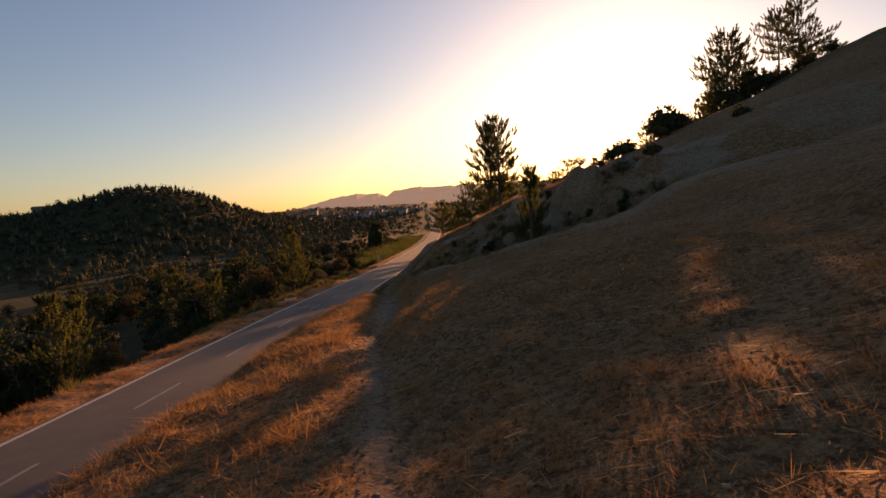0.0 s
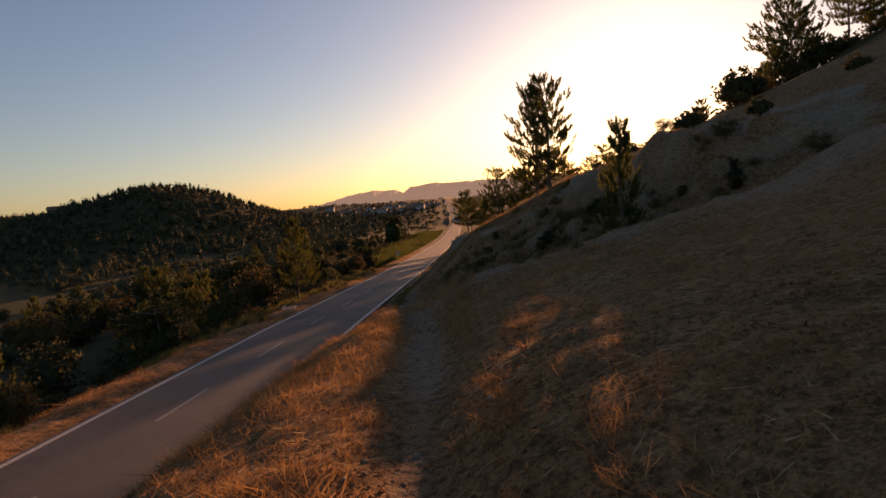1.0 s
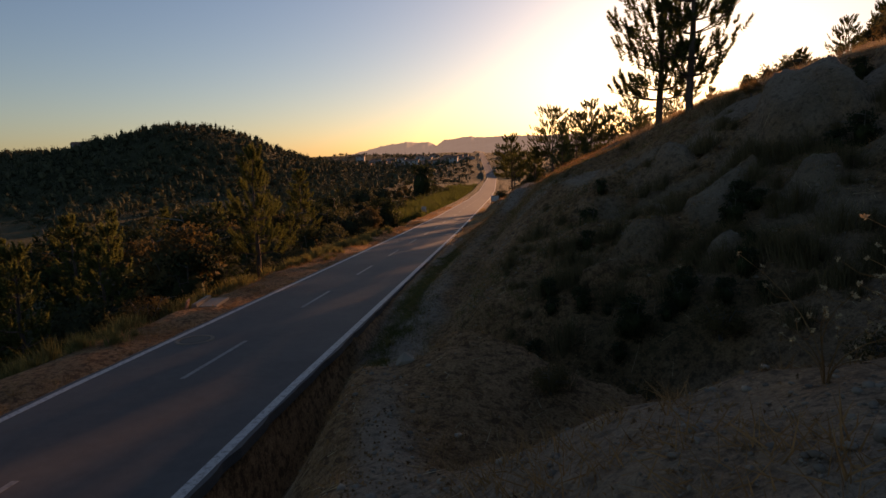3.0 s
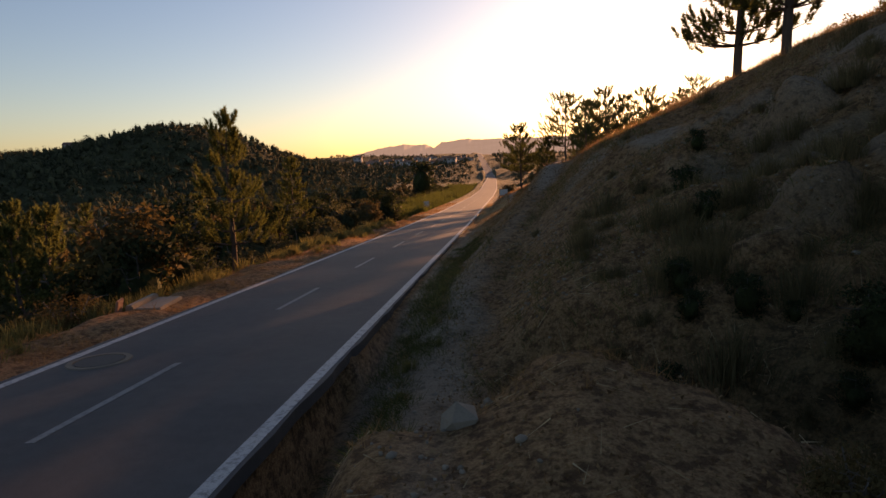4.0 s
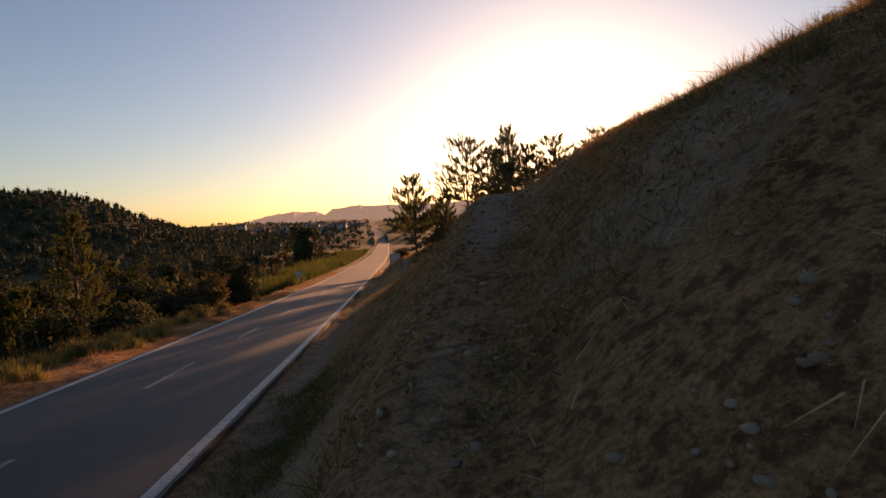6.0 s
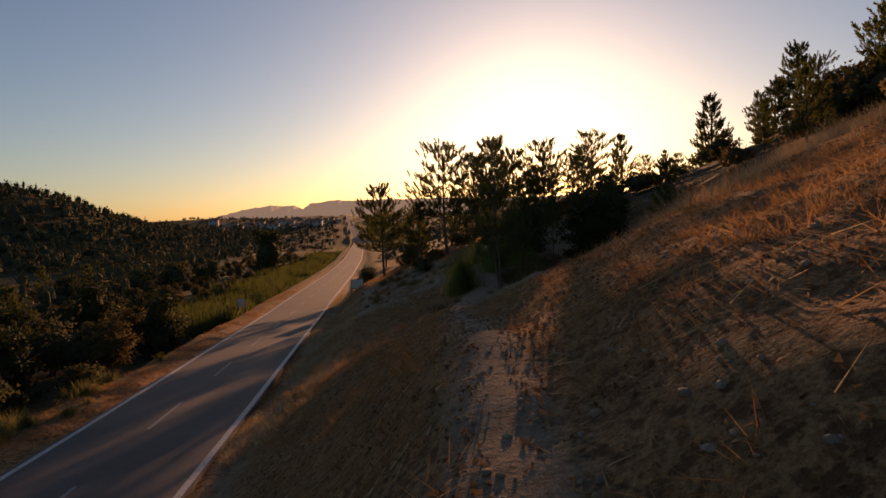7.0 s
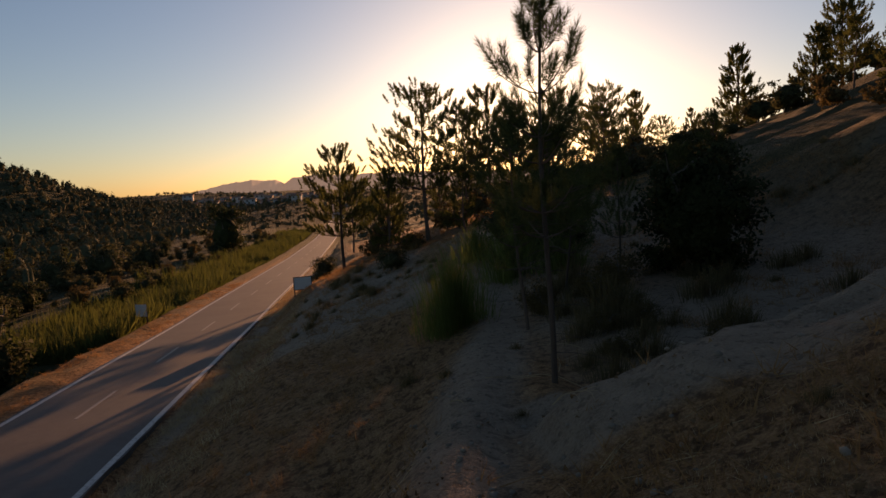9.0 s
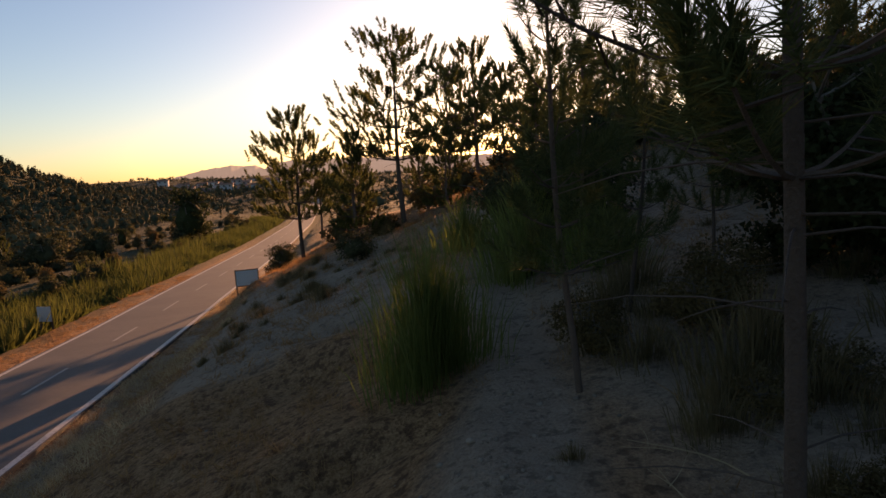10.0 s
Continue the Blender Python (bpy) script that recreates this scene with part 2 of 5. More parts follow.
def lattice(ix, iy, seed):
    h = (ix * 374761393 + iy * 668265263 + seed * 974634777) & 0xFFFFFFFF
    h = ((h ^ (h >> 13)) * 1274126177) & 0xFFFFFFFF
    return ((h ^ (h >> 16)) & 0xFFFF) / 32767.5 - 1.0


def wavy(x, y, size, seed=0):
    """Smooth noise from -1 to 1 with lumps of that size."""
    u, v = np.asarray(x, float) / size, np.asarray(y, float) / size
    iu, iv = np.floor(u).astype(np.int64), np.floor(v).astype(np.int64)
    fu, fv = u - iu, v - iv
    fu, fv = fu * fu * (3 - 2 * fu), fv * fv * (3 - 2 * fv)
    a = lattice(iu, iv, seed) * (1 - fu) + lattice(iu + 1, iv, seed) * fu
    b = lattice(iu, iv + 1, seed) * (1 - fu) + lattice(iu + 1, iv + 1, seed) * fu
    return a * (1 - fv) + b * fv


def soft_min(a, b, k):
    h = np.clip(0.5 + 0.5 * (b - a) / k, 0, 1)
    return b * (1 - h) + a * h - k * h * (1 - h)


def hill_plane(x, y):
    """The slope on the trail's uphill side: its height on the line x = 0, and its rise to the side."""
    at0 = np.interp(y, [-20, 0, 12, 20, 25, 27.2, 28.3, 29.6, 31, 33, 35, 37, 42, 46, 50, 57, 62.5, 66, 72, 80, 92, 116, 150, 250], [5.6, 4.75, 4.2, 4.0, 3.85, 3.5, 3.1, 2.05, 1.6, 1.75, 2.4, 2.9, 3.7, 4.1, 3.9, 2.8, 1.75, 1.1, 0.7, 0.6, 0.8, -0.8, -3, -5])
    rise = np.interp(y, [-20, 0, 20, 27, 30, 34, 38, 42, 46, 50, 57, 62.5, 72, 80, 92, 116, 150, 250], [0.2, 0.2, 0.2, 0.24, 0.24, 0.38, 0.5, 0.5, 0.44, 0.39, 0.4, 0.38, 0.36, 0.3, 0.25, 0.22, 0.12, 0.05])
    side = 80 * np.tanh(np.maximum(x, -8) / 80)
    upper = np.interp(y, [30, 38, 46, 50, 57], [0.0, -0.22, -0.17, -0.06, 0.0]) * np.maximum(side - 6, 0)
    cut = fade(7.5, 10.5, x + 0.8 * wavy(x, y, 4, 3)) * 0.6 * fade(46, 36, y) * fade(60, 14, x)
    knoll = 9 * np.exp(-(((x - 56) / 19) ** 2 + ((y - 84) / 19) ** 2))
    dip = 0.32 * fade(36, 41, y) * fade(53, 47, y) * fade(0, 2.5, x)
    return at0 + rise * side + upper + cut + knoll - dip


def far_land(x, y):
    """The valley on the road's other side, the wooded hill, the village's rise and the last ridge."""
    left = np.maximum(-x - 12, 0)
    z = -2.5 - 5.0 * fade(0, 60, left) * fade(700, 250, y)
    z = z + 26 * np.exp(-(((x + 160) / 52) ** 2 + ((y - 325) / 80) ** 2)) + 24 * np.exp(-(((x + 290) / 110) ** 2 + ((y - 330) / 110) ** 2))
    rise = fade(300, 640, y)
    z = z + rise * np.interp(x, [-400, -150, -60, 40, 300], [13, 13.5, 12, 8, 12])
    return z


def carved(x, y):
    """How deep, from 0 to 1, the washed-out gullies of the cut slope are."""
    u = x - road_x(y)
    bend = y + 0.5 * wavy(x, y, 1.8, 65) + 0.25 * x
    fine = (1 - np.abs(wavy(0.3 * x + 9, bend, 2.1, 9))) ** 3
    broad = (1 - np.abs(wavy(0.34 * x + 3, y + 0.45 * x + 0.9 * wavy(x, y, 2.6, 92), 4.4, 91))) ** 3
    return np.clip(0.45 * fine + 0.75 * broad, 0, 1) * fade(4.6, 8.0, u) * fade(31.8, 34.5, y) * fade(46, 41.5, y) * fade(28, 20, u)


KNOBS = ((5.6, 39.6, 1.25, 0.8), (8.9, 38.2, 1.5, 0.9), (7.1, 36.2, 0.8, 0.5), (2.9, 37.7, 0.7, 0.45), (1.1, 36.8, 0.55, 0.4), (4.4, 36.5, 0.55, 0.4), (3.0, 40.9, 0.7, 0.4), (11.8, 39.8, 1.3, 0.8), (0.2, 36.0, 0.4, 0.3), (2.4, 35.7, 0.42, 0.3), (3.9, 38.6, 0.45, 0.3), (1.9, 38.5, 0.4, 0.3))


def knobs(x, y):
    """Bare clay knobs that stand out of the cut slope: how far up each place lies, and how bare it is."""
    up, bare = 0.0 * x, 0.0 * x
    wob = 1 + 0.36 * wavy(x, y, 0.9, 96) + 0.24 * wavy(x, y, 0.4, 97)
    for kx, ky, r, h in KNOBS:
        d = np.hypot(x - kx, (y - ky) * 1.15) * wob / r
        up = np.maximum(up, h * fade(1.12, 0.62, d) + 0.2 * h * fade(0.7, 0.0, d))
        bare = np.maximum(bare, fade(1.2, 0.8, d) * (0.62 + 0.3 * wavy(x, 0.4 * y, 0.5, 98)))
    return up, bare


def ground(x, y):
    x, y = np.asarray(x, float), np.asarray(y, float)
    zr, u = road_z(y), x - road_x(y)
    shoulder = np.interp(y, [-20, 18, 26, 31, 40, 46, 52, 62, 80], [0.25, 0.3, 0.7, 1.9, 2.0, 1.0, 0.6, 0.7, 1.0])
    steep = np.interp(y, [-20, 18, 26, 34, 42, 50, 60, 75, 100], [1.25, 1.2, 0.9, 0.95, 0.9, 0.85, 0.65, 0.65, 0.6])
    bank = zr - 0.045 + steep * np.maximum(u - 2.0 - shoulder, 0)
    right = soft_min(hill_plane(x, y), bank, 0.5)
    right = np.where(y > 95, right + (np.maximum(right, zr - 0.3) - right) * fade(95, 110, y), right)
    right = right + (far_land(x, y) - right) * fade(230, 420, y)
    ul = -u - 2.0
    verge = zr - 0.1 + 0.08 * fade(0.3, 1.0, ul) - 0.5 * np.maximum(ul - 1.7, 0) + 0.0 * x
    valley = far_land(x, y)
    left = np.maximum(verge, np.minimum(valley, zr - 0.4))
    left = left + (valley - left) * fade(8, 40, ul)
    z = np.where(u > 0, right, left)
    off = np.clip((np.abs(u) - 2.05) / 0.5, 0, 1)
    near = fade(300, 120, np.hypot(x, y - 40))
    rough = 0.045 * wavy(x, y, 0.55, 1) + 0.08 * wavy(x, y, 1.7, 2) + 0.15 * wavy(x, y, 6.0, 5) * fade(3, 7, np.abs(u))
    z = z + off * near * rough
    z = z + (1 - near) * off * 1.5 * wavy(x, y, 45, 8)
    z = z - near * 1.1 * carved(x, y) + near * 0.28 * (wavy(x, y, 0.9, 93) + 0.5 * wavy(x, y, 0.42, 94)) * fade(4.8, 8.0, u) * fade(32, 34.5, y) * fade(45, 41, y) * fade(24, 18, u)
    z = z + knobs(x, y)[0] * near
    gully = np.abs(wavy(0.3 * x + 9, y + 0.5 * wavy(x, y, 1.8, 65) + 0.25 * x, 2.1, 9))
    z = z - near * (1 - gully) ** 3 * 0.4 * fade(5, 8, u) * fade(60, 68, y)
    # a low berm across the trail's side, with a washed-out pit behind it
    rim = np.interp(x, [-4.2, -3.5, -2.7, -2.1, -0.9, -0.2, 0.7, 2.0, 3.5], [33.1, 33.4, 33.8, 33.5, 32.5, 32.1, 31.3, 30.8, 30.4]) + 0.12 * wavy(x, y, 0.7, 66)
    berm = fade(-4.7, -3.8, x) * fade(2.2, 0.6, x) * fade(28.8, 30.6, y) * fade(0.3, -0.2, y - rim)
    brow = np.interp(x, [-4.3, -3.4, -2.4, -1.8, -1.2, -0.4, 0.6, 2.0], [1.6, 1.93, 2.05, 1.95, 1.75, 1.6, 1.62, 1.8]) - 0.13 * np.maximum(32.4 - y, 0)
    z = z + (brow + 0.08 * wavy(x, y, 1.1, 67) + 0.05 * wavy(x, y, 0.5, 69) - z) * berm
    pit = fade(-3.4, -2.7, x) * fade(4.0, 2.2, x) * fade(-0.1, 0.45, y - rim) * fade(3.0, 1.5, y - rim)
    z = z + (np.minimum(z, 0.45 + 0.28 * np.maximum(x + 1, 0) + 0.1 * wavy(x, y, 0.8, 68)) - z) * pit
    z = z + 0.10 * (wavy(x, y, 0.9, 61) + 0.6 * wavy(x, y, 0.45, 62)) * np.exp(-(((y - 26) / 3.0) ** 2)) * fade(-4, -2.5, x) * fade(14, 8, x)
    # the bank beside the trail: a flat bare top that breaks off into the hollow
    edge_y = y + 0.35 * wavy(x, y, 1.6, 55) + 0.15 * wavy(x, y, 0.6, 56)
    lip = fade(65.15, 65.95, edge_y)
    bank_top = np.interp(x, [1.9, 2.3, 2.8, 3.4, 6.0, 8.0], [1.9, 2.3, 2.5, 2.82, 2.95, 3.3])
    z = z + np.maximum(bank_top - z, 0) * fade(61.5, 64.2, y) * (1 - lip) * fade(1.9, 2.4, x) * fade(10, 7, x)
    low = 1.72 + 0.14 * np.maximum(x - 3.5, 0) + 0.05 * np.maximum(y - 70, 0)
    z = z + np.minimum(low - z, 0) * lip * fade(2.5, 3.3, x) * fade(16, 9.5, x) * fade(84, 73, y)
    z = z + 0.55 * np.exp(-((x + 2.0) / 1.1) ** 2) * np.exp(-((y - 89.6) / 3.0) ** 2)
    # a low hump at the trail's other side
    z = z + 0.30 * np.exp(-((x - 0.9) / 0.9) ** 2) * fade(66.0, 67.8, y) * fade(68.6, 68.05, y + 0.2 * wavy(x, y, 0.7, 57))
    # the trail is trodden into the ground
    d = np.abs(x - trail_x(y))
    w = np.exp(-((d / 0.75) ** 2)) * fade(-20, -5, y) * fade(84, 74, y) * np.clip((u - 2.2) / 0.6, 0, 1)
    z = z + (trail_z(y) + 0.04 * wavy(x, y, 0.6, 4) - z) * w
    # flat under the road
    z = np.where(np.abs(u) < 2.05, zr - 0.1, z)
    return z


def gz(x, y):
    return float(ground(x, y))


def spread(lo, hi, fine_lo, fine_hi, step, growth):
    vals = list(np.arange(fine_lo, fine_hi + 1e-6, step))
    s = step
    while vals[-1] < hi:
        s *= growth
        vals.append(vals[-1] + s)
    s = step
    while vals[0] > lo:
        s *= growth
        vals.insert(0, vals[0] - s)
    return np.array(vals)


def build_ground():
    gx = spread(-2600, 2600, -11, 14, 0.17, 1.07)
    gy = spread(-1500, 3600, -4, 78, 0.18, 1.065)
    X, Y = np.meshgrid(gx, gy)
    Z = ground(X, Y)
    nx, ny = len(gx), len(gy)
    i = np.arange(nx * ny).reshape(ny, nx)
    quads = np.stack([i[:-1, :-1], i[:-1, 1:], i[1:, 1:], i[1:, :-1]], -1).reshape(-1, 4)
    me = fast_mesh("ground", np.stack([X, Y, Z], -1).reshape(-1, 3), quads, M_GROUND, smooth=True)
    # cover: red is bare earth, green is low green growth plus painted pit shade
    u = X - road_x(Y)
    d = np.abs(X - trail_x(Y))
    bare = (0.52 + 0.33 * fade(14, 20, Y)) * np.exp(-((d / (0.34 + 0.1 * fade(14, 20, Y))) ** 2)) * fade(84, 74, Y) * (1 - 0.55 * fade(29, 33, Y) * fade(50, 46, Y))
    slope = np.hypot(*np.gradient(Z, gy, gx))
    patch = wavy(X, Y, 3.2, 51) + 0.6 * wavy(X, Y, 1.1, 52)
    bare = np.maximum(bare, 0.55 * fade(0.6, 1.0, slope) * (u > 2) * fade(23, 27, Y) * fade(-2, 2, X))
    bare = np.maximum(bare, 0.95 * fade(63.3, 64.3, Y + 0.5 * wavy(X, Y, 1.3, 53)) * fade(66.6, 66.1, Y) * fade(1.6, 2.4, X) * fade(13, 9, X))
    bare = np.maximum(bare, 0.5 * fade(63, 66, Y) * fade(69.5, 68.5, Y) * fade(-0.8, 0.6, X) * fade(2.6, 2.0, X) * fade(-0.6, 0.3, patch))
    dig = carved(X, Y)
    bare = np.maximum(bare, knobs(X, Y)[1])
    bare = np.maximum(bare, 0.7 * fade(0.8, 0.4, dig) * fade(-0.2, 0.4, patch) * fade(-0.8, 1.2, X) * fade(33, 35, Y) * fade(45, 42, Y) * fade(24, 16, X))
    bare = np.maximum(bare, 0.5 * fade(-0.15, 0.45, patch) * fade(-3.5, -1, X) * fade(27, 31, Y) * fade(44, 40, Y))
    bare = np.maximum(bare, 0.7 * fade(0.1, 0.5, patch) * fade(-3.5, -1, X) * fade(40, 42, Y) * fade(49, 46, Y))
    bare = np.maximum(bare, 0.62 * np.exp(-((Y - 26.2) / 3.6) ** 4) * fade(3.6, 5.5, u) * fade(-0.7, 0.1, patch))
    bare = np.maximum(bare, 0.9 * fade(74, 77, Y) * fade(90, 86, Y) * fade(3.8, 5.0, u) * fade(11, 8.5, u))
    bare = np.maximum(bare, 0.9 * np.exp(-((d / 0.75) ** 2)) * fade(59, 62, Y) * fade(84, 76, Y))
    bare = np.maximum(bare, fade(62, 66, Y) * fade(95, 85, Y) * (0.08 + 0.62 * fade(8.6, 11.5, u) * fade(22, 16, u)) * fade(4, 7, u))
    bare = np.maximum(bare, 0.7 * np.exp(-(((u - 2.6) / 0.5) ** 2)))
    bare = np.maximum(bare, 0.68 * fade(2.1, 2.3, u) * fade(4.4, 3.5, u + 0.3 * wavy(X, Y, 1.4, 54)) * fade(31, 34, Y) * fade(50, 45, Y))
    # pit shade put into the colour: pale bare earth is taken away there
    bare = bare * (1 - 0.95 * np.exp(-(((X + 0.3) / 2.6) ** 2 + ((Y - 34.3) / 1.5) ** 2)))
    bare = np.maximum(bare, 0.55 * fade(65.8, 66.4, Y) * fade(71, 69, Y) * fade(3.0, 4.0, X) * fade(11, 9, X) * fade(-0.5, 0.1, patch))
    green = fade(5, 11, -u) * (0.82 + 0.18 * wavy(X, Y, 30, 11)) * fade(-0.7, 0.1, wavy(X, Y, 38, 12) + 0.5 * wavy(X, Y, 11, 13) + 0.35)
    green = np.maximum(green, 0.92 * fade(6, 10, -u) * (1 - 0.22 * fade(0.3, 0.6, wavy(X * 0.5, Y, 14, 71)) * fade(95, 120, Y)))
    green = np.maximum(green, fade(110, 160, Y) * 0.95)
    green = np.maximum(green, 0.3 * fade(0.35, 0.8, dig))
    # shadow of the hollow painted in with the dark green cover
    green = np.maximum(green, 0.6 * np.exp(-(((X - 1.0) / 2.6) ** 2 + ((Y - 34.2) / 1.3) ** 2)))
    green = np.maximum(green, 0.9 * fade(66, 80, Y) * fade(14, 20, u))
    green = np.maximum(green, 0.96 * fade(3.5, 5.5, -u) * fade(70, 85, Y))
    green = np.maximum(green, 0.55 * fade(2.2, 3.2, -u) * fade(50, 75, Y))
    col = np.zeros((nx * ny, 4), np.float32)
    col[:, 0], col[:, 1], col[:, 3] = np.clip(bare, 0, 1).ravel(), np.clip(green, 0, 1).ravel(), 1
    at = me.color_attributes.new("cover", "FLOAT_COLOR", "POINT")
    at.data.foreach_set("color", col.ravel())
    tagged(new("ground", me), "dry grassy hillside and wooded valley ground", "ground", kind="structure")


build_ground()


def strip(name, y0, y1, step, ua, ub, lift, thick, material, wobble=None):
    """A slab that follows the road between two offsets from its middle."""
    ys = np.arange(y0, y1 + step / 2, step)
    verts, faces = [], []
    for y in ys:
        a, b = (ua, ub) if wobble is None else wobble(y, ua, ub)
        x, z = float(road_x(y)), float(road_z(y)) + lift
        for uu, zz in ((a, z - thick), (a, z), (b, z), (b, z - thick)):
            verts.append((x + uu, y, zz))
    n = len(ys)
    for i in range(n - 1):
        for k in range(4):
            q = (k + 1) % 4
            faces.append((i * 4 + k, i * 4 + q, i * 4 + 4 + q, i * 4 + 4 + k))
    faces += [(0, 3, 2, 1), (4 * n - 4, 4 * n - 3, 4 * n - 2, 4 * n - 1)]
    me = mesh_from(name, verts, faces, material)
    bm = bmesh.new()
    bm.from_mesh(me)
    bmesh.ops.recalc_face_normals(bm, faces=bm.faces)
    bm.to_mesh(me)
    bm.free()
    return me


def broken_edge(y, a, b):
    chip = 0.025 * float(wavy(3.1, y, 0.35, 21)) + 0.025 * float(wavy(9.7, y, 1.3, 22))
    return a - 0.03 * float(wavy(5.5, y, 0.9, 23)), b + chip


road = tagged(new("road", strip("road", -60, 640, 0.2, -2.10, 2.06, 0.0, 0.14, M_ASPHALT, broken_edge)), "narrow worn asphalt road with broken edges", "road", kind="structure")
part_of("edge_line", strip("edge_line", -60, 640, 0.5, -2.0, -1.87, 0.005, 0.004, M_PAINT), road, "worn white edge line")
part_of("edge_line", strip("edge_line", -60, 640, 0.5, 1.87, 2.01, 0.005, 0.004, M_PAINT), road, "worn white edge line")
for k in range(-8, 22):
    part_of("centre_dash", strip("centre_dash", 33.4 + 5.97 * k, 36.0 + 5.97 * k, 0.5, -0.22, -0.13, 0.005, 0.004, M_FADED), road, "faded white centre dash")


# ---- plants: building blocks ----
def rnd(seed):
    return np.random.default_rng(seed)


def blades(base, tip, width, g):
    """Narrow triangles from base points to tip points."""
    n = len(base)
    d = tip - base
    side = np.cross(d, g.normal(size=(n, 3)))
    side /= np.linalg.norm(side, axis=1, keepdims=True) + 1e-9
    w = np.asarray(width).reshape(-1, 1) * 0.5
    v = np.stack([base - side * w, base + side * w, tip], 1).reshape(-1, 3)
    return v


def tri_mesh(name, v, material, centre=None, soft=0.75, rise=0.0):
    """Loose triangles; with centres given, turned and shaded outwards like the skin of a crown."""
    if centre is None:
        return fast_mesh(name, v, np.arange(len(v)).reshape(-1, 3), material)
    t = v.reshape(-1, 3, 3).copy()
    out = t.mean(1) - centre
    out /= np.linalg.norm(out, axis=1, keepdims=True) + 1e-9
    face = np.cross(t[:, 1] - t[:, 0], t[:, 2] - t[:, 0])
    face /= np.linalg.norm(face, axis=1, keepdims=True) + 1e-9
    back = np.sum(face * out, 1) < 0
    t[back] = t[back][:, [0, 2, 1]]
    face[back] *= -1
    n = out * soft + face * (1 - soft) + np.array([0, 0, rise])
    n /= np.linalg.norm(n, axis=1, keepdims=True) + 1e-9
    return fast_mesh(name, t.reshape(-1, 3), np.arange(len(v)).reshape(-1, 3), material, True, np.repeat(n, 3, 0))


def leaves(centres, radius, per, size, g, flat=0.7):
    """Loose leaf triangles in clumps round the centres."""
    n = len(centres)
    r = np.broadcast_to(np.asarray(radius, float), (n,))
    off = g.normal(size=(n, per, 3))
    off /= np.linalg.norm(off, axis=2, keepdims=True)
    off *= (g.random((n, per, 1)) ** 0.45) * r[:, None, None]
    off[:, :, 2] *= flat
    p = (centres[:, None, :] + off).reshape(-1, 3)
    a, b = g.normal(size=p.shape), g.normal(size=p.shape)
    a /= np.linalg.norm(a, axis=1, keepdims=True)
    b = np.cross(a, b)
    b /= np.linalg.norm(b, axis=1, keepdims=True) + 1e-9
    s = (size * (0.6 + 0.8 * g.random((len(p), 1))))
    return np.stack([p - a * s * 0.5, p + a * s * 0.5, p + b * s * 1.1], 1).reshape(-1, 3)


def needle_tufts(at, way, length, needle, per, width, g):
    """Bottle-brush shoots: needles round an axis, spread at its foot and gathered towards its tip."""
    n = len(at)
    way = way / (np.linalg.norm(way, axis=1, keepdims=True) + 1e-9)
    size = (0.7 + 0.5 * g.random((n, 1, 1)))
    t = g.random((n, per, 1)) ** 0.85
    base = at[:, None, :] + way[:, None, :] * t * length * size
    out = g.normal(size=(n, per, 3))
    out -= way[:, None, :] * np.sum(out * way[:, None, :], 2, keepdims=True)
    out /= np.linalg.norm(out, axis=2, keepdims=True) + 1e-9
    open_by = np.radians(66 - 44 * t + 9 * g.normal(size=t.shape))
    tip = base + (out * np.sin(open_by) + way[:, None, :] * np.cos(open_by)) * needle * (0.75 + 0.4 * g.random((n, per, 1)))
    tip[:, :, 2] -= 0.12 * needle * (1 - t[:, :, 0])
    return blades(base.reshape(-1, 3), tip.reshape(-1, 3), np.full(n * per, width), g)


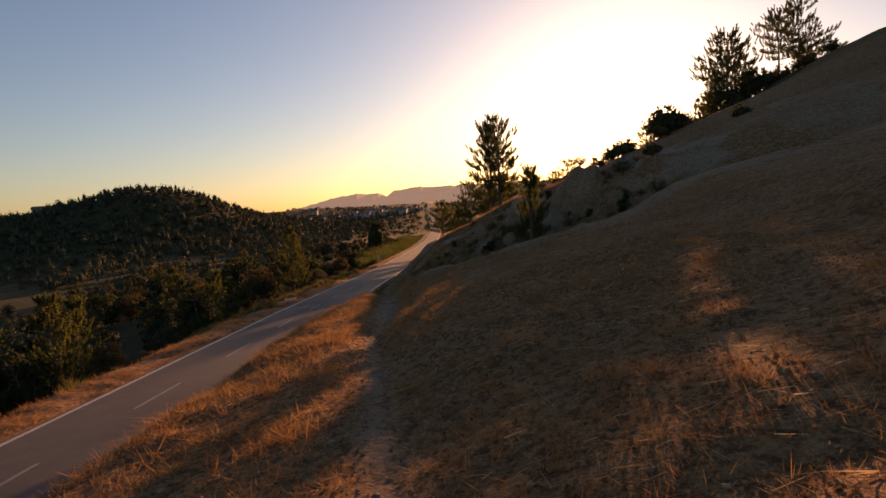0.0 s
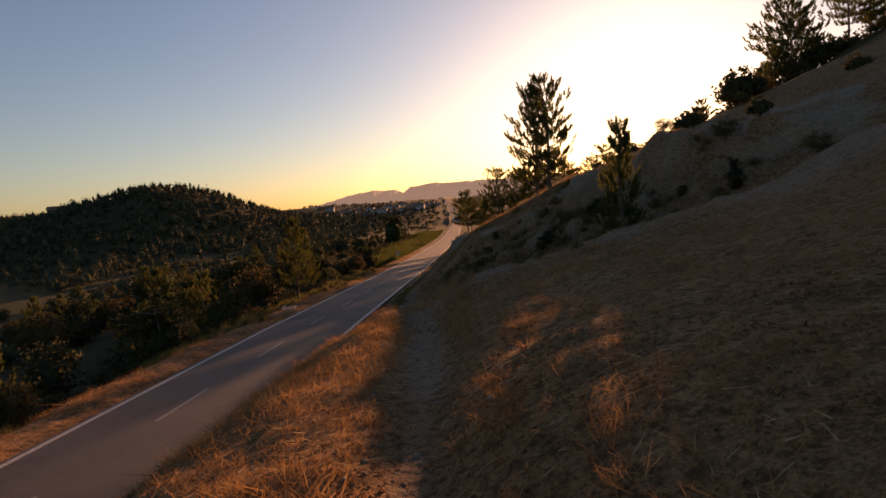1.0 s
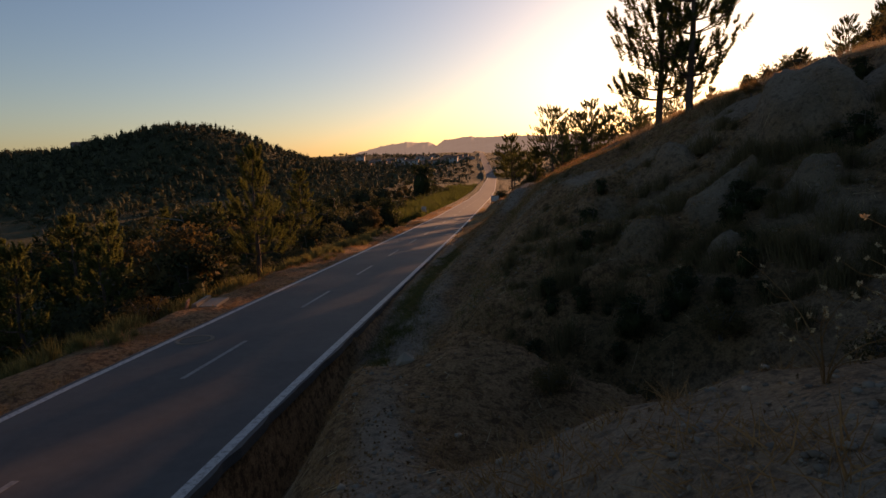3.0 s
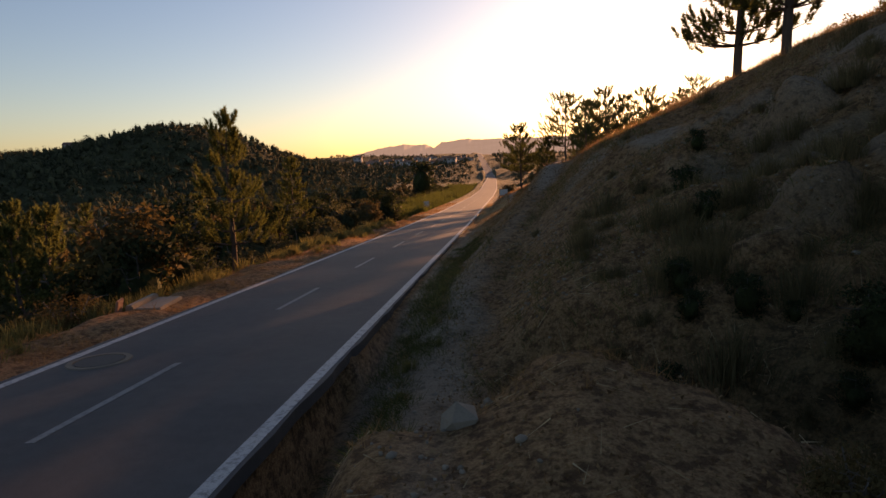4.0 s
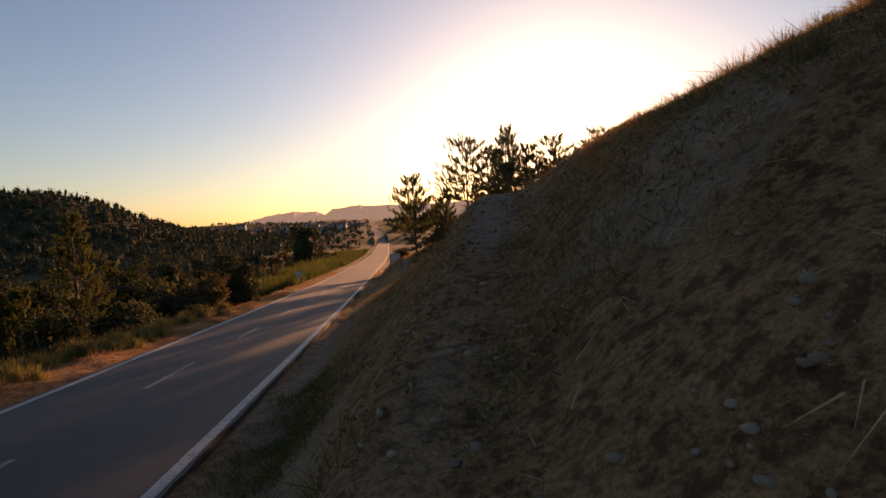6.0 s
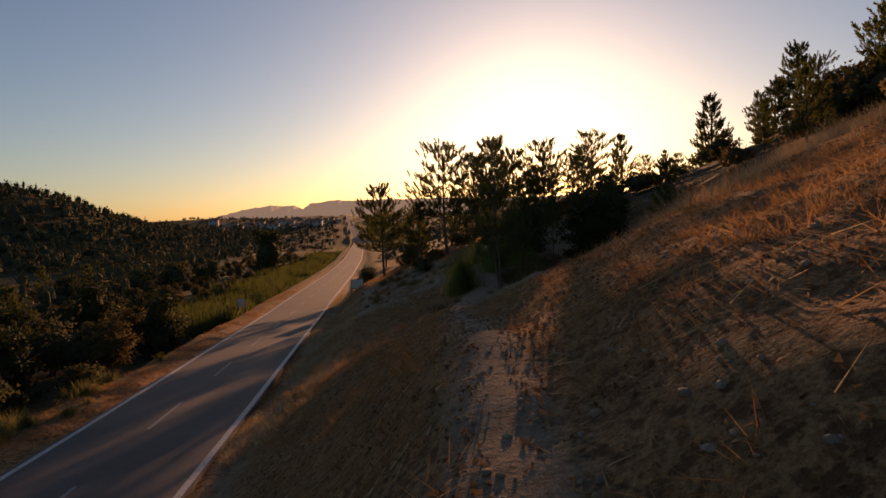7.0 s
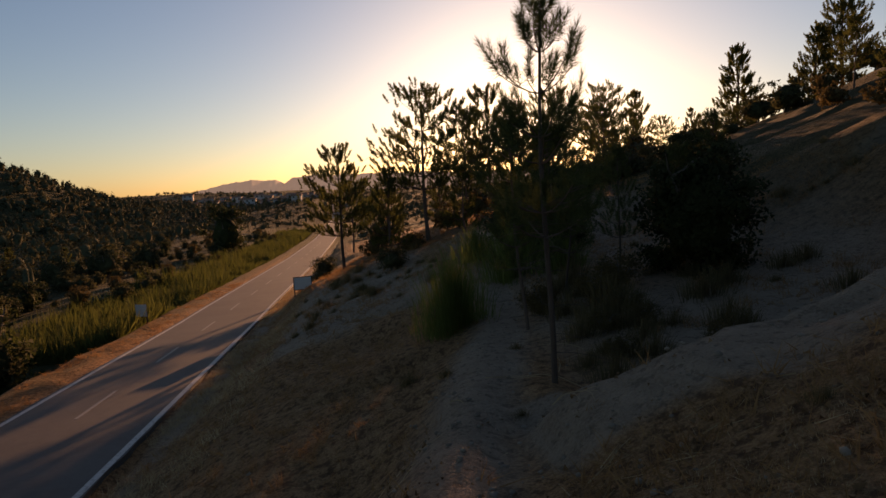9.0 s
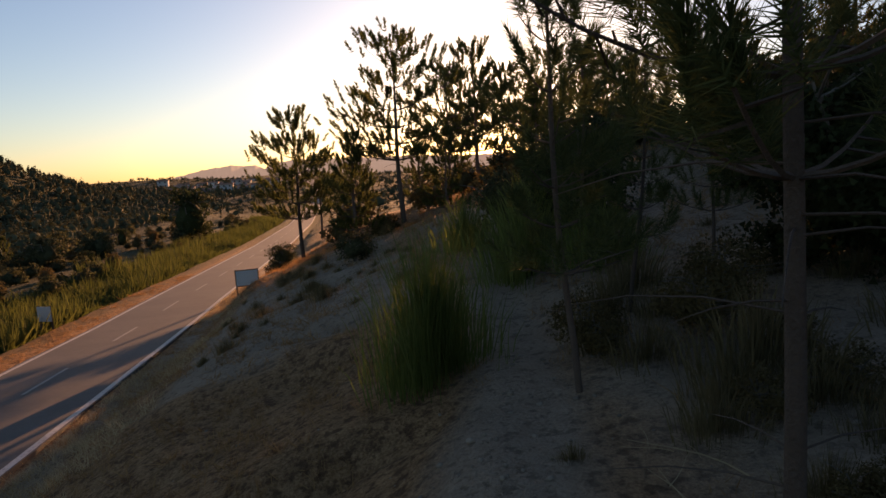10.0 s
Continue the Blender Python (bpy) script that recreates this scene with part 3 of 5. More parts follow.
def pine(label, h, crown_from, spread, seed, whorls=8, arms=5, per=22, width=0.03, tuft=0.34, lift=0.5, round_top=0.5, thick=0.018, material=None, lean=0.0, group="", bare_arms=0, split=False, needle=0.0, side=0.3):
    """A pine: a tapered trunk, whorls of rising limbs and a crown of needle shoots."""
    g = rnd(seed)
    tree = thing("pine_tree", label, "tree", group)
    ts = np.linspace(0, 1, 9)
    bend = np.stack([lean * h * ts + 0.012 * h * np.sin(ts * 5 + g.random() * 6), 0.012 * h * np.sin(ts * 4 + g.random() * 6), ts * h * 0.97], 1)
    bend[:, :2] -= bend[0, :2]
    bend[0, 2] = -0.25
    rad = h * thick * (1 - ts) ** 0.8 + 0.012
    part_of("trunk", mesh_from("trunk", *tube(bend, rad, 8), M_BARK, True), tree)
    limbs, at, way = [], [], []
    for k in range(whorls):
        f = crown_from + (0.97 - crown_from) * (k + 0.15 * g.normal()) / max(whorls - 1, 1)
        f = min(max(f, 0.08), 0.97)
        root = np.array([np.interp(f, ts, bend[:, i]) for i in range(3)])
        rel = max(0.0, (f - crown_from) / (1 - crown_from))
        dome = (0.55 + 0.45 * math.sin(math.pi * min(1.0, 0.15 + 0.8 * rel))) * (1 - 0.5 * rel ** 2.5)
        reach = spread * h * (round_top * dome + (1 - round_top) * (1 - 0.86 * rel))
        start = g.random() * 6.28
        for j in range(arms):
            ang = start + 6.283 * j / arms + 0.35 * g.normal()
            L = reach * (0.42 + 0.78 * g.random())
            up = lift * (0.35 + 0.65 * rel) * (0.75 + 0.5 * g.random())
            q = np.linspace(0, 1, 5)
            pts = root + np.stack([math.cos(ang) * L * q, math.sin(ang) * L * q, L * (up * q ** 1.8 + 0.16 * q * rel)], 1)
            r0 = max(0.006, h * thick * 0.28 * (1 - 0.7 * rel))
            limbs.append(tube(pts, r0 * (1 - 0.8 * q) + 0.004, 4))
            n = max(3, int(L / (tuft * 0.40)) + 1)
            end = pts[-1] - pts[-2]
            end /= np.linalg.norm(end)
            for i in range(n):
                w = 1.0 if i == 0 else 0.38 + 0.62 * (i + g.random() * 0.6) / n
                w = min(w, 1.0)
                p = np.array([np.interp(w, q, pts[:, c]) for c in range(3)])
                off = np.zeros(3) if i == 0 else np.array([-math.sin(ang), math.cos(ang), 0.25]) * g.normal() * L * side * w
                at.append(p + off)
                way.append(end * 0.55 + np.array([0, 0, 0.75]) + off / (np.linalg.norm(off) + 0.2) * 0.35 + g.normal(size=3) * 0.18)
                if np.linalg.norm(off) > 0.08:
                    limbs.append(tube(np.array([p, p + off]), [0.007, 0.004], 3))
    for i in range(6):
        at.append(bend[-1] + np.array([0.1 * g.normal(), 0.1 * g.normal(), 0.05 - tuft * 0.55 * i]))
        way.append(np.array([0.3 * g.normal(), 0.3 * g.normal(), 1.0]))
    for i in range(bare_arms):
        z = h * (0.08 + crown_from * 0.9 * g.random())
        ang, L = g.random() * 6.28, h * (0.06 + 0.12 * g.random())
        q = np.linspace(0, 1, 4)
        pts = np.stack([np.interp(z, bend[:, 2], bend[:, 0]) + math.cos(ang) * L * q, np.interp(z, bend[:, 2], bend[:, 1]) + math.sin(ang) * L * q, z + L * (0.15 * q - 0.25 * q * q)], 1)
        limbs.append(tube(pts, np.array([1.0, 0.8, 0.55, 0.25]) * max(0.005, h * 0.0011), 4))
    at, way = np.array(at), np.array(way)
    if split:
        for v_, f_ in limbs:
            if len(v_) > 8:
                part_of("branch", mesh_from("branch", v_, f_, M_BARK), tree)
        limbs = [q for q in limbs if len(q[0]) <= 8]
    if limbs:
        twigs = part_of("branchwork", mesh_from("branchwork", *join(limbs), M_BARK), tree)
        tagged(twigs, kind="stuff")
    v = needle_tufts(at, way, tuft, needle or tuft * 0.36, per, width, g)
    part_of("crown", tri_mesh("crown", v, material or M_NEEDLE), tree)
    return tree


def ball(level):
    """Directions and triangles of a round lump, from which crowns are shaped."""
    bm = bmesh.new()
    bmesh.ops.create_icosphere(bm, subdivisions=level, radius=1)
    v = np.array([q.co[:] for q in bm.verts])
    f = np.array([[q.index for q in p.verts] for p in bm.faces])
    bm.free()
    return v, f


def leafy(name, label, category, h, wide, seed, material, clumps=55, per=46, size=0.13, stem=0.25, clump_r=0.24, group="", openness=0.0):
    """A broadleaved shrub or tree: forked stems and an uneven crown of leaf clumps."""
    g = rnd(seed)
    tree = thing(name, label, category, group)
    limbs, centres = [], []
    n_stem = 3 + int(g.integers(0, 3))
    for k in range(n_stem):
        ang = 6.283 * k / n_stem + g.normal() * 0.4
        q = np.linspace(0, 1, 5)
        top = np.array([math.cos(ang) * wide * 0.28, math.sin(ang) * wide * 0.28, h * (0.55 + 0.3 * g.random())])
        pts = np.stack([top[0] * q ** 1.3, top[1] * q ** 1.3, top[2] * q], 1)
        pts[0, 2] = -0.2
        limbs.append(tube(pts, h * 0.022 * (1 - 0.8 * q) + 0.006, 6))
        for j in range(4):
            w = 0.45 + 0.5 * g.random()
            p = np.array([np.interp(w, q, pts[:, c]) for c in range(3)])
            e = p + np.array([g.normal() * wide * 0.22, g.normal() * wide * 0.22, h * 0.18 * g.random()])
            limbs.append(tube(np.array([p, (p + e) / 2 + g.normal(size=3) * 0.04, e]), [h * 0.009, h * 0.006, 0.004], 4))
    lobes = g.normal(size=(7, 3))
    lobes /= np.linalg.norm(lobes, axis=1, keepdims=True)
    while len(centres) < clumps:
        d = g.normal(size=3)
        d /= np.linalg.norm(d)
        d[2] = d[2] if d[2] > -0.75 else -0.75 * g.random()
        bulge = 0.72 + 0.38 * max(0.0, float(np.max(lobes @ d)) - 0.4)
        r = (0.5 + 0.5 * g.random() ** 0.6) * bulge
        if openness and g.random() < openness * (0.5 + 0.5 * math.sin(9 * d[0] + 5 * d[2])):
            continue
        centres.append([d[0] * r * wide * 0.5, d[1] * r * wide * 0.5, h * stem + h * (1 - stem) * 0.5 + d[2] * r * h * (1 - stem) * 0.52])
    part_of("forked_stem", mesh_from("forked_stem", *join(limbs), M_GREYBARK, True), tree)
    rr = wide * clump_r * (0.6 + 0.7 * g.random(clumps)) * 0.7
    v = leaves(np.array(centres), rr, per, size, g)
    if not openness:
        d, f = ball(3 if per > 40 else 2)
        bulge = (0.72 + 0.38 * np.maximum(0.0, np.max(d @ lobes.T, 1) - 0.4)) * (0.50 + 0.12 * g.random(len(d)))
        core = d * bulge[:, None] * np.array([wide * 0.5, wide * 0.5, h * (1 - stem) * 0.52]) + (0, 0, h * stem + h * (1 - stem) * 0.5)
        v = np.concatenate([v, core[f].reshape(-1, 3)])
    part_of("crown", tri_mesh("crown", v, material, np.array([0, 0, h * 0.35]), 0.7), tree)
    return tree


def tuft_clump(name, label, category, h, r, seed, material, n=420, width=0.022, droop=0.35):
    """A dense clump of upright blades."""
    g = rnd(seed)
    ob = thing(name, label, category)
    a, rr = g.random(n) * 6.283, np.minimum(r * 0.62 * np.abs(g.normal(size=n)), r * 1.5)
    base = np.stack([np.cos(a) * rr, np.sin(a) * rr, np.full(n, -0.08)], 1)
    hh = h * (0.3 + 0.75 * g.random(n)) * (1.05 - 0.45 * rr / (1.5 * r))
    out = g.normal(size=(n, 2)) * 0.14 + np.stack([np.cos(a), np.sin(a)], 1) * (rr / r)[:, None] * droop
    mid = base + np.stack([out[:, 0] * hh * 0.4, out[:, 1] * hh * 0.4, hh * 0.62], 1)
    tip = base + np.stack([out[:, 0] * hh, out[:, 1] * hh, hh * (1 - 0.25 * droop * (rr / r))], 1)
    side = np.stack([-np.sin(a + 1), np.cos(a + 1), 0 * a], 1) * width * 0.5
    v = np.stack([base - side, base + side, mid + side, base - side, mid + side, mid - side, mid - side, mid + side, tip], 1).reshape(-1, 3)
    part_of("foliage", tri_mesh("foliage", v, material), ob)
    return ob


def put(ob, x, y, scale=1.0, turn=0.0, sink=0.0, tilt=(0, 0)):
    ob.matrix_basis = Matrix.Translation((x, y, gz(x, y) - sink)) @ Euler((tilt[0], tilt[1], turn)).to_matrix().to_4x4() @ Matrix.Diagonal((scale, scale, scale, 1))
    return ob


def copy_at(ob, x, y, scale=1.0, turn=0.0, sink=0.0):
    """A copy of a thing standing on the ground there."""
    c = copy_thing(ob, pose(x, y, gz(x, y) - sink, 0, 0, math.degrees(turn)))
    c.scale = (scale, scale, scale)
    return c


# ---- pines that stand alone ----
P_TWIN = "tall slender pines on the crest"
put(pine("young pine with upright candle shoots beside the road", 5.7, 0.24, 0.21, 11, 9, 5, 110, 0.021, 0.46, 0.8, 0.2, material=M_NEEDLE_PALE, bare_arms=4, split=True, lean=0.05), -12.23, 48.35, turn=0.3)
put(pine("dense pale green young pine behind the verge", 6.8, 0.10, 0.24, 12, 12, 6, 70, 0.036, 0.42, 0.5, 0.15, material=M_NEEDLE_PALE, split=True), -17.6, 70.5)
put(pine("tall slender pine on the grassy crest", 6.7, 0.14, 0.27, 13, 11, 6, 84, 0.032, 0.44, 0.6, 0.8, group=P_TWIN, bare_arms=5, split=True), 4.3, 47.5)
put(pine("tall slender leaning pine on the grassy crest", 6.7, 0.20, 0.27, 14, 10, 6, 84, 0.032, 0.44, 0.6, 0.85, lean=-0.03, group=P_TWIN, bare_arms=6, split=True), 4.85, 45.7)
put(pine("young pine with candle shoots on the cut slope", 4.6, 0.05, 0.19, 24, 11, 6, 90, 0.02, 0.42, 0.9, 0.2, split=True), 4.95, 29.7)
PINE_A = put(pine("slim pine with clustered shoots above the road", 6.6, 0.30, 0.33, 15, 9, 6, 84, 0.034, 0.46, 0.55, 0.45, lean=-0.03, thick=0.014), -0.1, 93.4)
PINE_B = put(pine("open crowned pine with a long bare trunk", 7.6, 0.34, 0.40, 16, 7, 6, 80, 0.036, 0.48, 0.40, 0.8, lean=-0.03, bare_arms=3, thick=0.014), 4.4, 90.2)
PINE_C = put(pine("broad dark pine with layered limbs", 11.0, 0.06, 0.27, 17, 14, 7, 56, 0.08, 0.72, 0.40, 0.15, split=True), 45.0, 122.5, 1.05)
PINE_D = put(pine("tall pine with a high open crown", 14.0, 0.28, 0.20, 18, 13, 7, 56, 0.08, 0.75, 0.5, 0.85, bare_arms=6, split=True), 53.4, 116.3)
tagged(copy_at(PINE_C, 49.8, 116.0, 0.92, 1.9), "feathery light green pine behind the crest")
PINE_E = put(pine("spindly young pine among shrubs", 4.0, 0.12, 0.27, 19, 8, 5, 70, 0.032, 0.36, 0.6, 0.2), 2.3, 88.0)
PINE_R = put(pine("round crowned broad pine on the hill's crest", 8.5, 0.10, 0.42, 26, 10, 7, 60, 0.06, 0.6, 0.3, 0.9, split=True), 44.2, 91.0, 1.45)
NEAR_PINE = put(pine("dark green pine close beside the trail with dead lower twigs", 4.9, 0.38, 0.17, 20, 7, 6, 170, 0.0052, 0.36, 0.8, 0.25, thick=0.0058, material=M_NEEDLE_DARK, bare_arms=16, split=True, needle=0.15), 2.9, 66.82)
put(pine("small dark pine on the bare slope", 2.5, 0.04, 0.24, 21, 9, 6, 80, 0.018, 0.26, 0.5, 0.2, split=True), 7.7, 65.2)
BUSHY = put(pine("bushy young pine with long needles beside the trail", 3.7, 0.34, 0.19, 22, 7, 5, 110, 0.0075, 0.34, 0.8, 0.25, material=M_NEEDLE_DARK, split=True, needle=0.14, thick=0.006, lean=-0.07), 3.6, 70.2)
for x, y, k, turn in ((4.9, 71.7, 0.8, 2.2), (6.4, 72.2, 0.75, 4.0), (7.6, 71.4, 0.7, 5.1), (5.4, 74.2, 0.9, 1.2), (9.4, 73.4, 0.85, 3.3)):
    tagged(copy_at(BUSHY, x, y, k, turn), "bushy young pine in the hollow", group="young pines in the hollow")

# the wood behind the hollow, and the far end of the crest
BACK = [(9.6, 97.4, 1.18, 0), (7.4, 95.0, 0.85, 1), (12.5, 102, 1.05, 0), (14.5, 99, 0.9, 1), (17, 107, 1.0, 0), (24, 111.5, 1.05, 1), (30.7, 118.3, 1.15, 2), (20, 104, 0.8, 1), (27, 112, 0.75, 2),
        (35, 121, 0.7, 1), (38, 118, 0.65, 0), (33, 112, 0.6, 2), (41, 116, 0.5, 1), (11, 92, 0.6, 2), (6.0, 88.5, 0.5, 2), (15, 92, 0.55, 1), (3.0, 101, 0.7, 0), (0.5, 108, 0.75, 1), (8, 110, 0.8, 2), (22, 124, 1.1, 0), (13, 120, 1.0, 1)]
for i, (x, y, k, v) in enumerate(BACK):
    tagged(copy_at((PINE_A, PINE_B, PINE_E)[v], x, y, k if v < 2 else k * 1.7, 1.3 * i), "backlit pine in the wood behind the hollow", group="pines behind the hollow")
CREST = [(41.5, 89.0, 0.9, 0), (55.0, 91.5, 1.6, 1), (49.0, 90.0, 0.55, 2), (51.5, 90.5, 0.5, 2), (16.5, 70.2, 0.42, 2), (27.0, 87.5, 0.55, 0), (21.9, 80, 0.42, 2), (21.9, 76.0, 0.5, 1), (17.0, 70, 0.30, 2), (26.8, 76.5, 0.7, 0), (40.8, 84.4, 1.15, 1), (38.5, 83, 0.9, 0), (46, 88, 0.8, 2), (50, 88, 1.35, 1), (55, 90, 0.9, 0), (62, 96, 1.2, 1), (64, 108, 0.7, 0), (50, 113, 0.45, 2), (60, 116, 1.0, 1), (35, 80, 0.7, 2)]
for i, (x, y, k, v) in enumerate(CREST):
    tagged(copy_at((PINE_A, PINE_B, PINE_E)[v], x, y, k if v < 2 else k * 1.7, 2.1 * i), "backlit pine on the hill's crest", group="pines on the crest")

# ---- shrubs and broadleaved trees ----
TAWNY = put(leafy("small_tree", "tawny leaved small tree behind the verge", "tree", 4.2, 3.2, 31, M_LEAF_DRY, 70, 44, 0.14, 0.02), -14.2, 45.5)
OLIVE = put(leafy("olive_tree", "grey green olive bush in the valley", "tree", 3.0, 3.4, 32, M_LEAF, 46, 22, 0.19, -0.12), -15.5, 58.0)
DARK = put(leafy("evergreen_tree", "dense dark evergreen tree in the valley", "tree", 5.0, 4.2, 33, M_LEAF_DARK, 66, 32, 0.18, -0.32), -13.3, 83.5, 0.85)
SHRUB = put(leafy("shrub", "low grey green shrub on the bank", "shrub", 1.4, 1.8, 34, M_LEAF, 62, 56, 0.055, -0.12), -12.6, 54.5)
BRUSH = put(leafy("shrub", "tawny dry shrub on the slope", "shrub", 1.3, 1.6, 35, M_LEAF_DRY, 56, 46, 0.05, -0.15, openness=0.3), -12.4, 40.5)
SHRUB_FAR = put(leafy("shrub", "low green shrub in the valley", "shrub", 1.4, 1.8, 37, M_LEAF, 34, 24, 0.12, -0.12), -13.4, 66.0)
BRUSH_FAR = put(leafy("shrub", "tawny dry shrub behind the verge", "shrub", 1.3, 1.6, 38, M_LEAF_DRY, 32, 24, 0.11, -0.15), -12.9, 60.0)
tagged(copy_at(DARK, -18.3, 152.0, 1.75, 1.0), "large dark evergreen tree beside the road")
NEAR_DARK = put(leafy("bush", "dense dark green bush at the foot of the bare slope", "bush", 2.9, 2.7, 36, M_LEAF_DARK, 150, 90, 0.07, -0.25, 0.2), 7.9, 71.4)
tagged(copy_at(NEAR_DARK, 10.4, 76.0, 0.9, 0.4), "dense dark green bush at the foot of the bare slope")
tagged(copy_at(NEAR_DARK, 6.4, 76.5, 0.85, 4.4), "dense dark green bush at the foot of the bare slope")
for x, y, k in ((5.9, 80, 1.3), (9.5, 83, 1.4), (2.0, 84.5, 0.8), (13, 86, 1.5), (-1.3, 97, 1.0)):
    tagged(copy_at(SHRUB, x, y, k, x * 3 + y), "green shrub in the hollow beside the trail", group="shrubs in the hollow")
for x, y, k in ((3.4, 89.8, 1.0), (1.6, 92.5, 0.9), (5.6, 91.0, 1.1), (-1.6, 95.4, 0.7), (7.5, 92.4, 1.2), (2.4, 95.2, 1.2), (10.6, 93.8, 1.3), (13.5, 96, 1.3), (6.9, 98.7, 1.3), (17, 99, 1.4), (21, 108, 1.6), (26, 116, 1.8), (18.2, 103.0, 1.5)):
    tagged(copy_at(BRUSH_FAR, x, y, k, x + y), "tawny undergrowth bush below the pines", group="undergrowth")
for x, y, k in ((7.3, 49.5, 0.3), (9.0, 51.5, 0.3), (12.3, 55, 0.4), (15.2, 60, 0.6), (17.5, 64.0, 1.0), (20, 72, 1.4), (24.0, 76, 1.7), (29, 79, 2.2), (33, 80, 2.0), (37, 82, 2.2), (44, 85, 2.2), (23, 45, 0.9), (14, 38.5, 0.8), (48, 87, 2.0)):
    tagged(copy_at(SHRUB_FAR, x, y, k, x * 2 + y), "low bush on the crest of the hill", group="bushes on the crest")
for x, y, k in ((-1.2, 31.6, 0.35), (0.3, 32.8, 0.45), (1.6, 33.4, 0.5), (-0.6, 34.0, 0.3), (2.9, 31.6, 0.5), (5.2, 34.5, 0.6), (8.0, 32.0, 0.5), (11.5, 36.5, 0.8), (10.5, 28.0, 0.6), (5.6, 42.5, 0.4), (9.4, 38.4, 0.6)):
    tagged(copy_at(BRUSH, x, y, k, x * 2 + y), "dry dark brush on the cut slope", group="brush on the slope")

SCRUB = put(tuft_clump("scrub_clump", "dark brown scrub clump beside the trail", "scrub", 1.0, 0.62, 44, M_SCRUB, 320, 0.016, 0.35), 5.0, 69.6)
g = rnd(86)
for k in range(16):
    x, y = 3.4 + 4.6 * g.random(), 66.6 + 6.0 * g.random()
    if abs(x - float(trail_x(y))) > 0.8:
        tagged(copy_at(SCRUB, x, y, 0.25 + 0.35 * g.random(), 6 * g.random(), 0.05), group="scrub clumps")
g = rnd(89)
for x, y, k in ((6.2, 68.0, 0.9), (5.4, 72.5, 1.2), (4.6, 67.4, 0.8), (8.6, 68.2, 0.8), (3.7, 67.6, 0.6), (4.1, 68.9, 0.8), (4.4, 70.4, 0.9), (6.8, 69.6, 1.1), (5.6, 66.9, 0.6), (3.9, 66.3, 0.4), (4.8, 65.9, 0.35), (1.2, 69.2, 0.45), (1.7, 68.4, 0.35), (6.8, 67.0, 0.5), (4.7, 72.0, 0.9),
                (6.4, 62.4, 0.3), (8.4, 62.9, 0.35), (3.4, 63.0, 0.25), (4.9, 63.6, 0.3), (4.2, 62.2, 0.28), (7.3, 63.6, 0.3), (5.6, 71.0, 1.0), (7.5, 70.0, 1.0), (9.6, 70.4, 0.8), (2.2, 66.0, 0.25), (6.0, 74.0, 1.0), (3.0, 69.0, 0.3), (-1.1, 31.9, 0.4), (-1.5, 35.1, 0.6), (-0.6, 34.7, 0.7), (-1.0, 35.8, 0.5),
                (0.4, 35.4, 0.6), (1.4, 35.0, 0.7), (2.3, 35.3, 0.7), (3.4, 34.2, 0.7), (0.9, 25.2, 0.3), (1.5, 25.9, 0.3), (-0.7, 24.6, 0.25), (3.2, 27.2, 0.4), (2.2, 24.0, 0.3)):
    tagged(copy_at(SCRUB, x, y, k * (0.65 if y > 60 else 1.0), 5 * g.random(), 0.03), group="scrub clumps")
for k in range(190):
    if k >= 110:
        x, y = -1.6 + 13 * g.random() ** 1.3, 32.5 + 8.5 * g.random()
    elif k < 55:
        x, y = -1.8 + 5.5 * g.random(), 77 + 11 * g.random()
    elif k < 85:
        x, y = -2.5 + 12 * g.random(), 36 + 10 * g.random()
    else:
        x, y = 7 + 9 * g.random(), 64 + 14 * g.random()
    if abs(x - float(trail_x(y))) < 0.7 or x < float(road_x(y)) + 3.2 or float(knobs(x, y)[1]) > 0.3:
        continue
    tagged(copy_at(SCRUB, x, y, 0.2 + 0.3 * g.random() ** 2 + (0.15 * g.random() if k >= 110 else 0), 6 * g.random(), 0.02), group="scrub clumps")
for k in range(12):
    x, y = -1.3 + 4.6 * g.random(), 34.0 + 1.5 * g.random()
    tagged(copy_at(DARK, x, y, 0.06 + 0.07 * g.random(), 6 * g.random(), 0.04), "low dark bush in the washed-out slope", group="bushes on the cut slope")
h = rnd(88)
for k in range(70):
    x, y = 11 + 42 * h.random(), 72 + 42 * h.random()
    if math.hypot(x - 45, y - 122) < 5:
        continue
    tagged(copy_at((SHRUB_FAR, BRUSH_FAR)[k % 2], x, y, 0.7 + 1.1 * h.random(), 6 * h.random()), "bush on the far slope", group="bushes on the far slope")
for x, y, k, v in ((16, 62, 1.2, 0), (17.6, 66, 1.5, 1), (19.2, 69.5, 1.5, 0), (20.6, 72.5, 1.9, 1), (22.3, 75.5, 2.0, 0), (25, 78, 2.3, 0), (27.5, 79.5, 2.2, 1), (31, 80.5, 2.4, 0), (34.5, 81.5, 2.6, 0), (42, 85, 2.6, 1), (47, 88, 2.8, 0), (53, 91, 2.8, 1),
                   (9.2, 51.5, 0.5, 0), (10.4, 52.6, 0.7, 1), (11.6, 53.8, 0.7, 0), (12.8, 55.2, 0.8, 0), (13.8, 50, 0.7, 1), (15, 51.4, 0.9, 0), (16.2, 53.2, 1.0, 0), (17.2, 55.4, 1.0, 1), (18.2, 57.5, 1.2, 0), (19.4, 60, 1.2, 0), (20.6, 55, 1.2, 1), (22.5, 58, 2.2, 0), (21.2, 56.6, 1.8, 0), (24.2, 60, 2.2, 1)):
    tagged(copy_at((SHRUB_FAR, BRUSH_FAR)[v], x, y, k, x), "thick bush on the crest of the hill", group="bushes on the crest")
h = rnd(95)
placed = 0
